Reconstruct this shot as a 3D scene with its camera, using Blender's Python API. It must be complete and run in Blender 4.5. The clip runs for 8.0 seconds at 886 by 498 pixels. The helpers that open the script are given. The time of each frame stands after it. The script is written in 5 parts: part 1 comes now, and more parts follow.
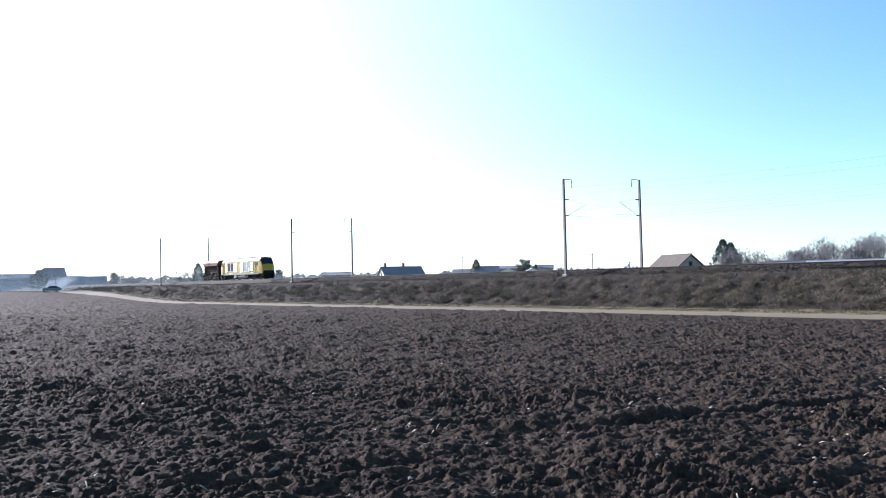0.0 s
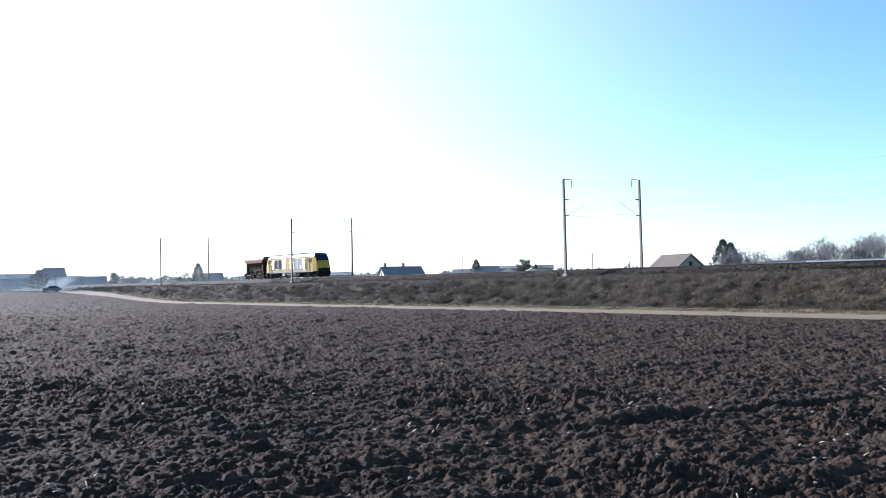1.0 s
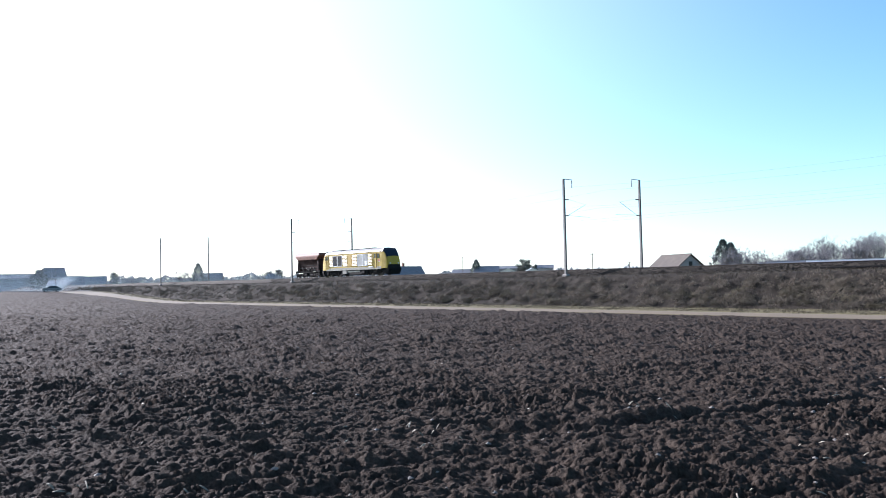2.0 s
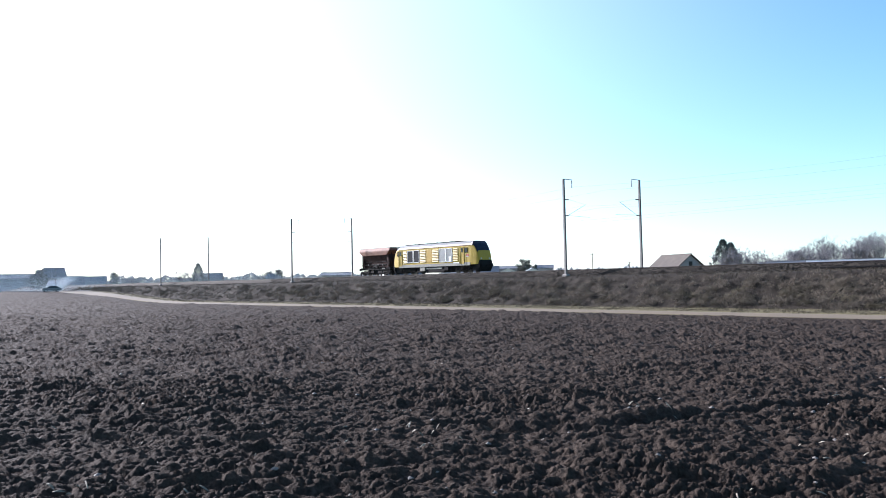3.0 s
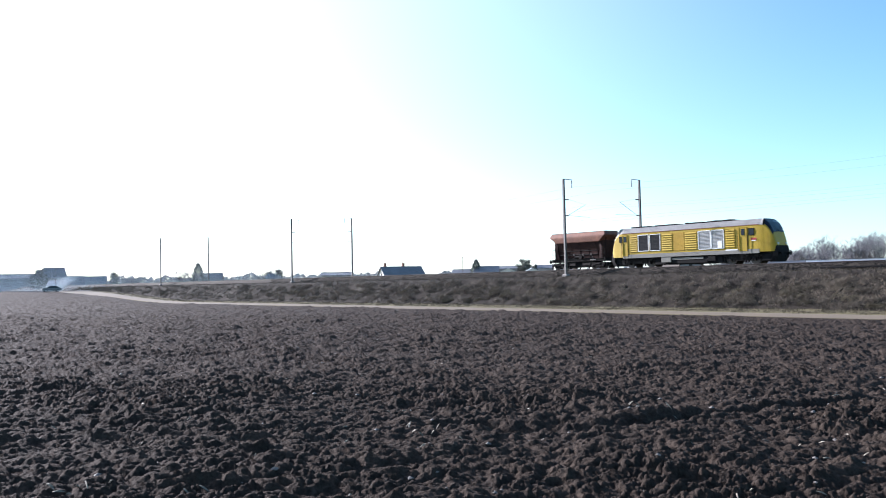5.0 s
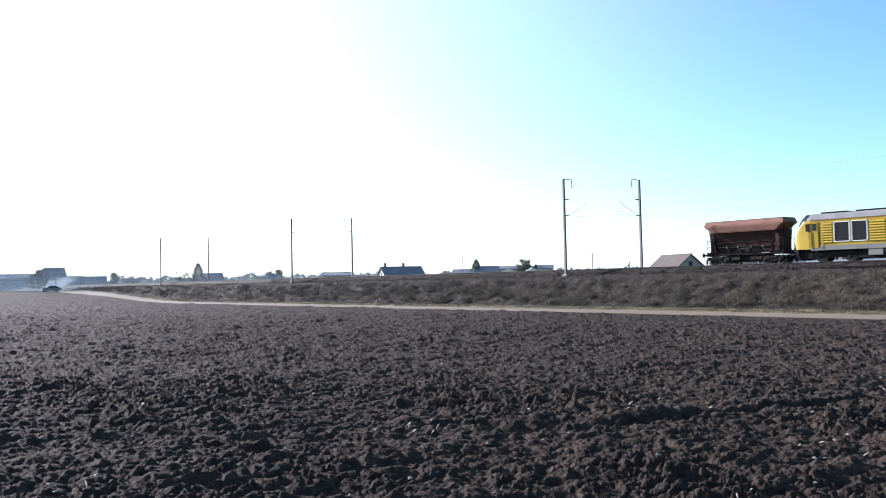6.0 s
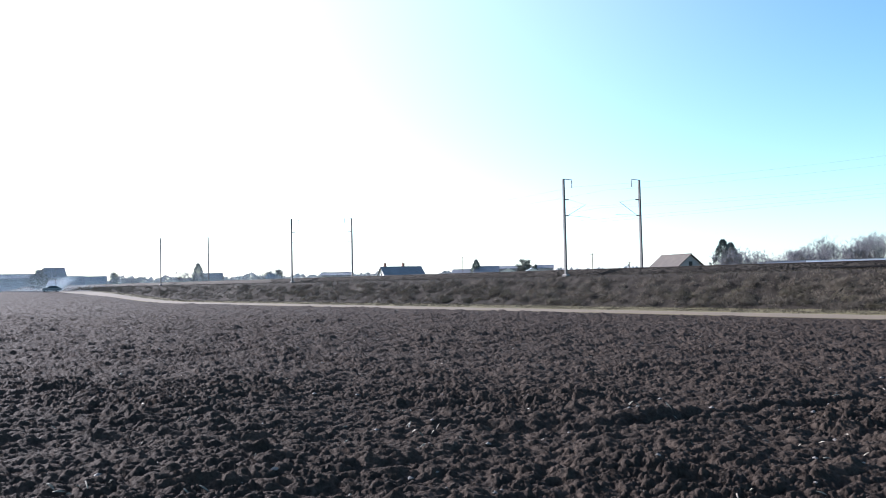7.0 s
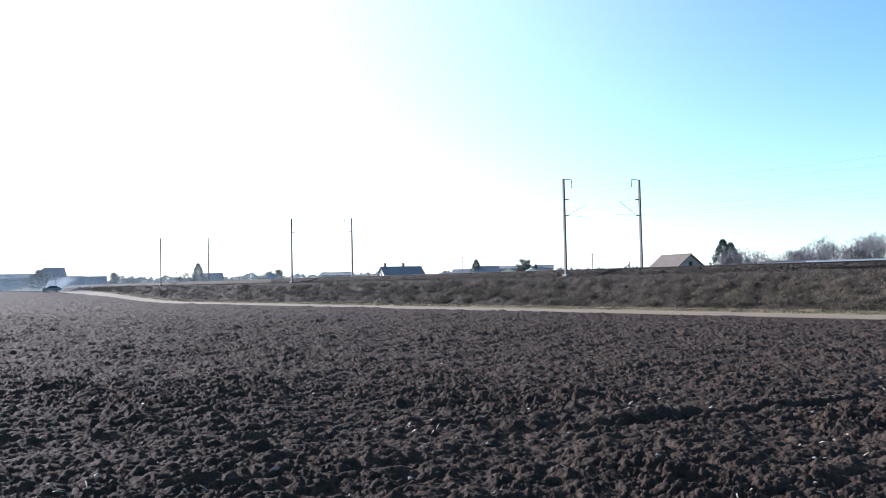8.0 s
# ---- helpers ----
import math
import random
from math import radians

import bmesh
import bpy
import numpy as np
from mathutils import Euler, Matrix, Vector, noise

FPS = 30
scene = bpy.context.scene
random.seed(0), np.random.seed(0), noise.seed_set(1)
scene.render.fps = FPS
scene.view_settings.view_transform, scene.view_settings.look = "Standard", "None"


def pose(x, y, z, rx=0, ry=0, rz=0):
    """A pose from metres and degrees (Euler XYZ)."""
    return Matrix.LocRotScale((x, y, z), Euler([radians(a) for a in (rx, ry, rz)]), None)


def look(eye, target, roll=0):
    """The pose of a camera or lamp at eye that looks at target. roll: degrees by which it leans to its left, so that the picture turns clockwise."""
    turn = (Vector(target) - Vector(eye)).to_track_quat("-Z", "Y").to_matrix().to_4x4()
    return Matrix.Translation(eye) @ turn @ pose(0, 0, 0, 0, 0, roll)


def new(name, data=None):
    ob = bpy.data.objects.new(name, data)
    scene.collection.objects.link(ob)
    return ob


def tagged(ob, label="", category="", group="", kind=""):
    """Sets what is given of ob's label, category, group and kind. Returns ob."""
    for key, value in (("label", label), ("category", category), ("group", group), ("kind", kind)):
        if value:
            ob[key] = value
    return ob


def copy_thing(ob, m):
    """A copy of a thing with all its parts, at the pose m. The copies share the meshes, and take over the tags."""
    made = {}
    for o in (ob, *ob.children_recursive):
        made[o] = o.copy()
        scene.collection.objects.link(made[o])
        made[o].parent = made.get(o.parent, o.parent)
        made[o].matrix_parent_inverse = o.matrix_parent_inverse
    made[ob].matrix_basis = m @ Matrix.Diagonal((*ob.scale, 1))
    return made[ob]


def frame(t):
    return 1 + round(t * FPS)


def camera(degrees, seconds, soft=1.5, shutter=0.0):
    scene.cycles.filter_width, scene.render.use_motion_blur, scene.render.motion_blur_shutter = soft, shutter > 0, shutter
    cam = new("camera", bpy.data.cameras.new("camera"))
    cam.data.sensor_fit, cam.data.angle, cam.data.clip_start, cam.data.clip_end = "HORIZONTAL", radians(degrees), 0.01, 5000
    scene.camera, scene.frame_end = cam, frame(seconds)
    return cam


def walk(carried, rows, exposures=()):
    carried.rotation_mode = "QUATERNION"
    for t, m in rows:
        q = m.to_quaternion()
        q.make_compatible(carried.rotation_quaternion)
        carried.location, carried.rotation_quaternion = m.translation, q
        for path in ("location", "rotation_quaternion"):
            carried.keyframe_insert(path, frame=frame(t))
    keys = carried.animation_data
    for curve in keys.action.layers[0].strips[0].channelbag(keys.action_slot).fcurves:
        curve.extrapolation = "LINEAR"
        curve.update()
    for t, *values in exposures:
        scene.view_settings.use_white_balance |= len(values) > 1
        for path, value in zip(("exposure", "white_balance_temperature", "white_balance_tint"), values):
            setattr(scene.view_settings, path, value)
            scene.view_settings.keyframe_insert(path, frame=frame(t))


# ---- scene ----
cam = camera(59.4, 8.0, soft=0.95, shutter=0.15)
EYE = Vector((0.0, 0.0, 3.3))
AIM = EYE + Vector((-0.7584, 0.6506, 0.0390))
walk(cam, [(0.0, look(EYE, AIM, -1.30)), (8.0, look(EYE, AIM, -1.30))],
     exposures=[(0.0, 1.62, 5640, 21), (8.0, 1.62, 5640, 21)])

# ---- light ----
SUN_AZ, SUN_EL = radians(102), radians(21)     # bearing to the left of +y, height
SUN_DIR = Vector((-math.sin(SUN_AZ) * math.cos(SUN_EL), math.cos(SUN_AZ) * math.cos(SUN_EL), math.sin(SUN_EL)))


def make_light():
    world = bpy.data.worlds.new("world")
    scene.world = world
    world.use_nodes = True
    nt = world.node_tree
    nt.nodes.clear()
    out = nt.nodes.new("ShaderNodeOutputWorld")
    bg = nt.nodes.new("ShaderNodeBackground")
    sky = nt.nodes.new("ShaderNodeTexSky")
    sky.sky_type = "NISHITA"
    sky.sun_disc = False
    sky.sun_elevation = SUN_EL
    sky.sun_rotation = -SUN_AZ
    sky.altitude = 200
    sky.air_density = 1.0
    sky.dust_density = 0.7
    sky.ozone_density = 1.0
    bg.inputs["Strength"].default_value = 0.066
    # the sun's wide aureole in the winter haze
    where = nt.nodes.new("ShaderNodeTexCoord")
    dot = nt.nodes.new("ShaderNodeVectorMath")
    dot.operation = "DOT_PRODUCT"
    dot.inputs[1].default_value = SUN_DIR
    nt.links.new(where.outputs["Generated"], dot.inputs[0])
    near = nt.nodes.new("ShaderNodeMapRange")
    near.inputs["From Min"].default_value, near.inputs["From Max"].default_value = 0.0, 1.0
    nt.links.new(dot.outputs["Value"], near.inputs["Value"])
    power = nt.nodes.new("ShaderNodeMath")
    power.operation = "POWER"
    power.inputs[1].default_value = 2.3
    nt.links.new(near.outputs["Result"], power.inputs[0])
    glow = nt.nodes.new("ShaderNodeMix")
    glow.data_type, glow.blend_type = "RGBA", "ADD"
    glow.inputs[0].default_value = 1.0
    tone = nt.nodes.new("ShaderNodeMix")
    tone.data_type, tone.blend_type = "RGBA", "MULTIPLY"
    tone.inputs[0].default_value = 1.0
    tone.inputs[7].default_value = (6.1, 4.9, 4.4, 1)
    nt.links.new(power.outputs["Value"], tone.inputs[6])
    # pale haze low over the land
    sep = nt.nodes.new("ShaderNodeSeparateXYZ")
    nt.links.new(where.outputs["Generated"], sep.inputs[0])
    low = nt.nodes.new("ShaderNodeMath")
    low.operation = "SUBTRACT"
    low.use_clamp = True
    low.inputs[0].default_value = 1.0
    nt.links.new(sep.outputs["Z"], low.inputs[1])
    lowp = nt.nodes.new("ShaderNodeMath")
    lowp.operation = "POWER"
    lowp.inputs[1].default_value = 9.0
    nt.links.new(low.outputs["Value"], lowp.inputs[0])
    haze = nt.nodes.new("ShaderNodeMix")
    haze.data_type, haze.blend_type = "RGBA", "ADD"
    haze.inputs[7].default_value = (1.6, 0.8, 1.7, 1)
    nt.links.new(lowp.outputs["Value"], haze.inputs[0])
    clear = nt.nodes.new("ShaderNodeMix")
    clear.data_type, clear.blend_type = "RGBA", "MULTIPLY"
    clear.inputs[0].default_value = 1.0
    clear.inputs[7].default_value = (0.73, 1.10, 1.05, 1)
    nt.links.new(sky.outputs["Color"], clear.inputs[6])
    nt.links.new(clear.outputs[2], haze.inputs[6])
    nt.links.new(haze.outputs[2], glow.inputs[6])
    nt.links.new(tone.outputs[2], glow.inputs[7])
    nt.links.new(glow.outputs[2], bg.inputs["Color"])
    nt.links.new(bg.outputs["Background"], out.inputs["Surface"])
    data = bpy.data.lights.new("sun", "SUN")
    data.energy = 5.0
    data.angle = radians(0.53)
    data.color = (1.0, 0.94, 0.84)
    sun = new("sun", data)
    sun.matrix_world = look(Vector((0, 0, 60)) + SUN_DIR * 40, Vector((0, 0, 60)))


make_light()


# ---- materials ----
def material(name, base, rough=0.8, metal=0.0, vary=0.25, scale=1.0, fine=12.0, bump=0.2, spec=0.5, tint=None, space="Object", per="", rest=0.02):
    """Procedural surface: base colour broken by a broad and a fine noise, relief, roughness that follows the grain."""
    m = bpy.data.materials.new(name)
    m.use_nodes = True
    nt = m.node_tree
    b = nt.nodes["Principled BSDF"]
    N, link = nt.nodes.new, nt.links.new
    if space == "World":
        src = N("ShaderNodeNewGeometry").outputs["Position"]
    else:
        src = N("ShaderNodeTexCoord").outputs["Object"]

    def cloud(s, detail, rgh=0.6):
        n = N("ShaderNodeTexNoise")
        n.inputs["Scale"].default_value = s
        n.inputs["Detail"].default_value = detail
        n.inputs["Roughness"].default_value = rgh
        link(src, n.inputs["Vector"])
        return n.outputs["Fac"]

    broad, grain = cloud(scale, 4), cloud(scale * fine, 6, 0.65)
    other = tint or tuple(c * (1 - 1.3 * vary) for c in base)
    lightc = tuple(min(1, c * (1 + vary)) for c in base)
    ramp = N("ShaderNodeValToRGB")
    ramp.color_ramp.elements[0].position, ramp.color_ramp.elements[1].position = 0.32, 0.68
    ramp.color_ramp.elements[0].color, ramp.color_ramp.elements[1].color = (*other, 1), (*base, 1)
    link(broad, ramp.inputs["Fac"])
    ramp2 = N("ShaderNodeValToRGB")
    ramp2.color_ramp.elements[0].position, ramp2.color_ramp.elements[1].position = 0.3, 0.75
    g0, g1 = 1 - vary, 1 + vary * 0.6
    ramp2.color_ramp.elements[0].color, ramp2.color_ramp.elements[1].color = (g0, g0, g0, 1), (g1, g1, g1, 1)
    link(grain, ramp2.inputs["Fac"])
    mul = N("ShaderNodeMix")
    mul.data_type, mul.blend_type = "RGBA", "MULTIPLY"
    mul.inputs[0].default_value = 1.0
    link(ramp.outputs["Color"], mul.inputs[6])
    link(ramp2.outputs["Color"], mul.inputs[7])
    colour = mul.outputs[2]
    if per:
        if per == "Island":
            rnd = N("ShaderNodeNewGeometry").outputs["Random Per Island"]
        else:
            rnd = N("ShaderNodeObjectInfo").outputs["Random"]
        mp = N("ShaderNodeMapRange")
        mp.inputs["To Min"].default_value, mp.inputs["To Max"].default_value = 0.85, 1.12
        link(rnd, mp.inputs["Value"])
        hsv = N("ShaderNodeHueSaturation")
        link(mp.outputs["Result"], hsv.inputs["Value"])
        link(colour, hsv.inputs["Color"])
        colour = hsv.outputs["Color"]
    link(colour, b.inputs["Base Color"])
    rr = N("ShaderNodeMapRange")
    rr.inputs["To Min"].default_value, rr.inputs["To Max"].default_value = max(0.03, rough - 0.12), min(1, rough + 0.12)
    link(grain, rr.inputs["Value"])
    link(rr.outputs["Result"], b.inputs["Roughness"])
    b.inputs["Metallic"].default_value = metal
    b.inputs["Specular IOR Level"].default_value = spec
    if bump:
        bp = N("ShaderNodeBump")
        bp.inputs["Strength"].default_value = bump
        bp.inputs["Distance"].default_value = rest
        link(grain, bp.inputs["Height"])
        link(bp.outputs["Normal"], b.inputs["Normal"])
    return m


def ground_material():
    """Tilled soil up to the lane, short winter grass behind the line."""
    # random soil grain, its contrast widened to imitate sunlit flecks and shaded slits
    m = material("ground_soil", (0.056, 0.042, 0.033), 0.95, vary=0.6, scale=2.2, fine=9, bump=0.9, spec=0.06, tint=(0.032, 0.0245, 0.020), space="World", rest=0.02)
    nt = m.node_tree
    N, link = nt.nodes.new, nt.links.new
    b = nt.nodes["Principled BSDF"]
    # crumbs and hollows between the clods
    pos = N("ShaderNodeNewGeometry").outputs["Position"]
    crumb = N("ShaderNodeTexNoise")
    crumb.inputs["Scale"].default_value, crumb.inputs["Detail"].default_value, crumb.inputs["Roughness"].default_value = 7.0, 8, 0.62
    link(pos, crumb.inputs["Vector"])
    rough = N("ShaderNodeBump")
    rough.inputs["Strength"].default_value, rough.inputs["Distance"].default_value = 1.0, 0.09
    link(crumb.outputs["Fac"], rough.inputs["Height"])
    fine = b.inputs["Normal"].links[0].from_node
    link(rough.outputs["Normal"], fine.inputs["Normal"])
    soil = b.inputs["Base Color"].links[0].from_socket
    geo = N("ShaderNodeNewGeometry")
    sep = N("ShaderNodeSeparateXYZ")
    link(geo.outputs["Position"], sep.inputs[0])
    step = N("ShaderNodeMapRange")
    step.inputs["From Min"].default_value, step.inputs["From Max"].default_value = 55.2, 55.9
    link(sep.outputs["Y"], step.inputs["Value"])
    n = N("ShaderNodeTexNoise")
    n.inputs["Scale"].default_value, n.inputs["Detail"].default_value = 0.6, 8
    link(geo.outputs["Position"], n.inputs["Vector"])
    ramp = N("ShaderNodeValToRGB")
    ramp.color_ramp.elements[0].color, ramp.color_ramp.elements[1].color = (0.12, 0.10, 0.05, 1), (0.20, 0.17, 0.09, 1)
    link(n.outputs["Fac"], ramp.inputs["Fac"])
    mix = N("ShaderNodeMix")
    mix.data_type = "RGBA"
    link(step.outputs["Result"], mix.inputs[0])
    link(soil, mix.inputs[6])
    link(ramp.outputs["Color"], mix.inputs[7])
    link(mix.outputs[2], b.inputs["Base Color"])
    return m


def glass_material(name, base, rough=0.06):
    m = bpy.data.materials.new(name)
    m.use_nodes = True
    b = m.node_tree.nodes["Principled BSDF"]
    b.inputs["Base Color"].default_value = (*base, 1)
    b.inputs["Roughness"].default_value = rough
    b.inputs["Specular IOR Level"].default_value = 0.25
    return m


M_SOIL = ground_material()
M_STRAW = material("straw", (0.225, 0.191, 0.139), 0.7, vary=0.3, scale=3, per="Island", bump=0)
M_STONE = material("field_stone", (0.182, 0.161, 0.14), 0.75, vary=0.25, scale=6, per="Island")
M_LANE = material("lane_gravel", (0.154, 0.122, 0.0855), 0.95, vary=0.18, scale=0.35, fine=14, bump=0.4, spec=0.2, tint=(0.131, 0.107, 0.0776), space="World")
M_VERGE = material("verge_grass", (0.098, 0.084, 0.042), 0.95, vary=0.35, scale=0.8, bump=0.5, spec=0.2, tint=(0.135, 0.113, 0.058), space="World")
M_BANK = material("bank_litter", (0.0402, 0.0324, 0.0246), 0.95, vary=0.4, scale=0.45, fine=9, bump=0.8, spec=0.1, tint=(0.0285, 0.0233, 0.0188), space="World", rest=0.08)
M_TUFT = material("dry_tuft", (0.0968, 0.0789, 0.0588), 0.9, vary=0.3, scale=0.5, per="Island", bump=0, spec=0.2, tint=(0.0759, 0.0619, 0.0472), space="World")
M_BRAMBLE = material("bramble_stems", (0.213, 0.174, 0.133), 0.9, vary=0.35, scale=0.5, per="Island", bump=0, spec=0.2, space="World")
M_TUFT_PALE = material("pale_grass", (0.17, 0.142, 0.0956), 0.9, vary=0.3, scale=0.5, per="Island", bump=0, spec=0.2, space="World")
M_BALLAST = material("ballast_stone", (0.060, 0.050, 0.041), 0.95, vary=0.6, scale=0.9, fine=7, bump=0.9, spec=0.1, tint=(0.044, 0.037, 0.031), space="World", rest=0.06)
M_BALLAST_BITS = material("ballast_bits", (0.072, 0.060, 0.049), 0.95, vary=0.4, scale=1.5, per="Island", bump=0, spec=0.1)
M_RAIL = material("rail_steel", (0.07, 0.05, 0.04), 0.6, 0.5, vary=0.25, scale=2)
M_RAILTOP = material("rail_head_steel", (0.55, 0.54, 0.52), 0.28, 1.0, vary=0.1, scale=3)
M_SLEEPER = material("sleeper_concrete", (0.245, 0.231, 0.21), 0.9, vary=0.2, scale=3, per="Island")
M_MAST = material("mast_steel", (0.243, 0.2205, 0.2025), 0.6, 0.2, vary=0.3, scale=1.2, fine=8)
M_CONC = material("mast_concrete", (0.24, 0.22, 0.20), 0.9, vary=0.2, scale=2)
M_INSUL = material("insulator_glaze", (0.10, 0.055, 0.04), 0.3, vary=0.15, scale=5)
M_WIRE = material("wire_copper", (0.13, 0.12, 0.11), 0.6, 0.6, vary=0.1, scale=3)
M_YELLOW = material("loco_yellow_paint", (0.387, 0.259, 0.00929), 0.5, spec=0.3, vary=0.14, scale=0.8, fine=10, bump=0.03, tint=(0.333, 0.221, 0.0139))
M_YELLOW2 = material("loco_ochre_paint", (0.38, 0.226, 0.0095), 0.5, spec=0.3, vary=0.10, scale=0.8, fine=10, bump=0.03)
M_GREY = material("loco_grey_paint", (0.207, 0.191, 0.164), 0.4, vary=0.12, scale=0.9, fine=10, bump=0.03)
M_ROOF = material("loco_roof_paint", (0.222, 0.214, 0.203), 0.4, vary=0.2, scale=0.7, fine=8, bump=0.05)
M_DARK = material("underframe_black", (0.016, 0.015, 0.015), 0.88, spec=0.15, vary=0.35, scale=1.5, bump=0.2)
M_GRIME = material("bogie_grime", (0.024, 0.020, 0.018), 0.9, spec=0.15, vary=0.35, scale=2.0, bump=0.3)
M_TYRE_STEEL = material("wheel_steel", (0.10, 0.085, 0.075), 0.55, 0.6, vary=0.25, scale=3)
M_LOCOGLASS = glass_material("loco_glass", (0.008, 0.012, 0.024), 0.12)
M_WINDARK = material("grille_dark", (0.03, 0.03, 0.032), 0.75, spec=0.15, vary=0.2, scale=2, bump=0.1)
M_WINLIGHT = material("grille_light", (0.36, 0.36, 0.36), 0.5, 0.1, vary=0.15, scale=2, bump=0.1)
M_RED = material("red_paint", (0.42, 0.03, 0.02), 0.45, vary=0.15, scale=3, bump=0.03)
M_WHITE = material("white_paint", (0.78, 0.77, 0.74), 0.5, vary=0.1, scale=2, bump=0.03)
M_LENS = glass_material("lamp_lens", (0.45, 0.44, 0.40), 0.1)
# wagon's oxide paint, darkened to put shade below the rim into the colour
M_HOPPER = material("hopper_oxide_shaded", (0.0558, 0.0216, 0.0171), 0.85, vary=0.35, scale=0.8, fine=9, bump=0.12, spec=0.25, tint=(0.0324, 0.0162, 0.0135))
# the same oxide paint, lightened for the sunlit rim; also colours the gutter
M_HOPPER_RIM = material("hopper_oxide_lit", (0.243, 0.1035, 0.063), 0.7, vary=0.35, scale=1.1, fine=9, bump=0.12, spec=0.3, tint=(0.153, 0.0675, 0.045))
M_STONE_LOAD = material("stone_load", (0.33, 0.30, 0.28), 0.95, vary=0.3, scale=2, bump=0.8)
M_BARK = material("bark", (0.20, 0.185, 0.18), 0.95, vary=0.3, scale=0.8, bump=0.3)
# twig tone shifted pale and bluish in place of distance haze
M_TWIG = material("twigs", (0.225, 0.218, 0.238), 0.95, vary=0.25, scale=0.5, per="Island", bump=0)
# paler, bluer copy of the twig colour with distance haze painted in
M_FARTWIG = material("hazy_far_twigs", (0.34, 0.34, 0.355), 0.95, vary=0.2, scale=0.05, per="Island", bump=0)
# needle green lightened to allow for distance haze
M_NEEDLE = material("needles", (0.105, 0.125, 0.108), 0.85, vary=0.35, scale=0.8, per="Island", bump=0)
M_IVY = material("evergreen_leaves", (0.13, 0.137, 0.11), 0.8, vary=0.35, scale=0.8, per="Island", bump=0)
M_BROWNLEAF = material("brown_leaves", (0.23, 0.205, 0.18), 0.85, vary=0.35, scale=0.8, per="Island", bump=0)
# slate raised to a paler blue grey to imitate distance haze
M_SLATE = material("hazy_roof_slate", (0.17, 0.18, 0.205), 0.6, vary=0.25, scale=0.6, fine=8, bump=0.3, per="Object")
M_TILE = material("roof_tile", (0.0682, 0.0533, 0.0409), 0.85, vary=0.3, scale=0.6, fine=8, bump=0.3)
M_TILE_PALE = material("roof_pale", (0.50, 0.47, 0.43), 0.7, vary=0.2, scale=0.6, bump=0.2)
M_RENDER = material("wall_render", (0.58, 0.53, 0.46), 0.9, vary=0.15, scale=0.5, bump=0.2)
M_RENDER_W = material("wall_white", (0.76, 0.74, 0.70), 0.9, vary=0.12, scale=0.5, bump=0.2)
M_RENDER_G = material("wall_grey", (0.36, 0.35, 0.345), 0.9, vary=0.2, scale=0.5, bump=0.2)
M_PANE = glass_material("house_glass", (0.03, 0.035, 0.04))
M_BRICK = material("chimney_brick", (0.28, 0.13, 0.09), 0.9, vary=0.25, scale=3)
M_METALROOF = material("metal_roof", (0.55, 0.56, 0.57), 0.4, 0.6, vary=0.15, scale=0.7)
M_CARPAINT = material("car_paint", (0.16, 0.165, 0.175), 0.35, 0.0, vary=0.08, scale=2, bump=0)
M_RUBBER = material("rubber", (0.025, 0.025, 0.025), 0.85, vary=0.2, scale=5)
# white flakes of the smoke and of the added haze veil
M_VEIL_SMOKE = material("veil_and_smoke", (0.80, 0.81, 0.83), 0.95, vary=0.05, scale=0.2, bump=0, spec=0.1)
M_WOOD = material("pole_wood", (0.16, 0.12, 0.09), 0.9, vary=0.25, scale=2)
M_ASPHALT = material("asphalt", (0.16, 0.155, 0.145), 0.85, vary=0.2, scale=0.5, bump=0.3, spec=0.3, space="World")


# ---- mesh helpers ----
def finish(bm, name, mat, parent=None, smooth=False):
    me = bpy.data.meshes.new(name)
    bm.normal_update()
    bm.to_mesh(me)
    bm.free()
    for one in (mat if isinstance(mat, (list, tuple)) else [mat]):
        me.materials.append(one)
    if smooth:
        me.shade_smooth()
    ob = new(name, me)
    if parent is not None:
        ob.parent = parent
    return ob


def part(name, bm, mat, parent, label="", smooth=False):
    ob = finish(bm, name, mat, parent, smooth)
    return tagged(ob, label) if label else ob


def thing(name, label, category, group="", m=None):
    ob = new(name)
    ob.empty_display_size = 0.2
    tagged(ob, label, category, group)
    if m is not None:
        ob.matrix_basis = m
    return ob


def box(bm, c, s, m=None, bevel=0.0):
    """A box of size s round c, by turn m; bevelled edges where asked."""
    t = Matrix.Translation(c)
    if m is not None:
        t = t @ m.to_4x4()
    r = bmesh.ops.create_cube(bm, size=1.0, matrix=t @ Matrix.Diagonal((*s, 1)))
    if bevel:
        edges = list({e for v in r["verts"] for e in v.link_edges})
        bmesh.ops.bevel(bm, geom=edges, offset=bevel, segments=1, affect="EDGES")


def tube(bm, a, b, r1, r2=None, n=8):
    a, b = Vector(a), Vector(b)
    d = b - a
    q = d.to_track_quat("Z", "Y").to_matrix().to_4x4()
    bmesh.ops.create_cone(bm, cap_ends=True, segments=n, radius1=r1, radius2=r1 if r2 is None else r2, depth=d.length, matrix=Matrix.Translation((a + b) / 2) @ q)


def loft(bm, rings, close=True, caps=True):
    """Skins rings of equal length."""
    rows = [[bm.verts.new(p) for p in ring] for ring in rings]
    n = len(rows[0])
    for r0, r1 in zip(rows, rows[1:]):
        for i in range(n if close else n - 1):
            j = (i + 1) % n
            bm.faces.new((r0[i], r0[j], r1[j], r1[i]))
    if caps and close:
        bm.faces.new(rows[0][::-1])
        bm.faces.new(rows[-1])
    bmesh.ops.recalc_face_normals(bm, faces=bm.faces)
    return rows


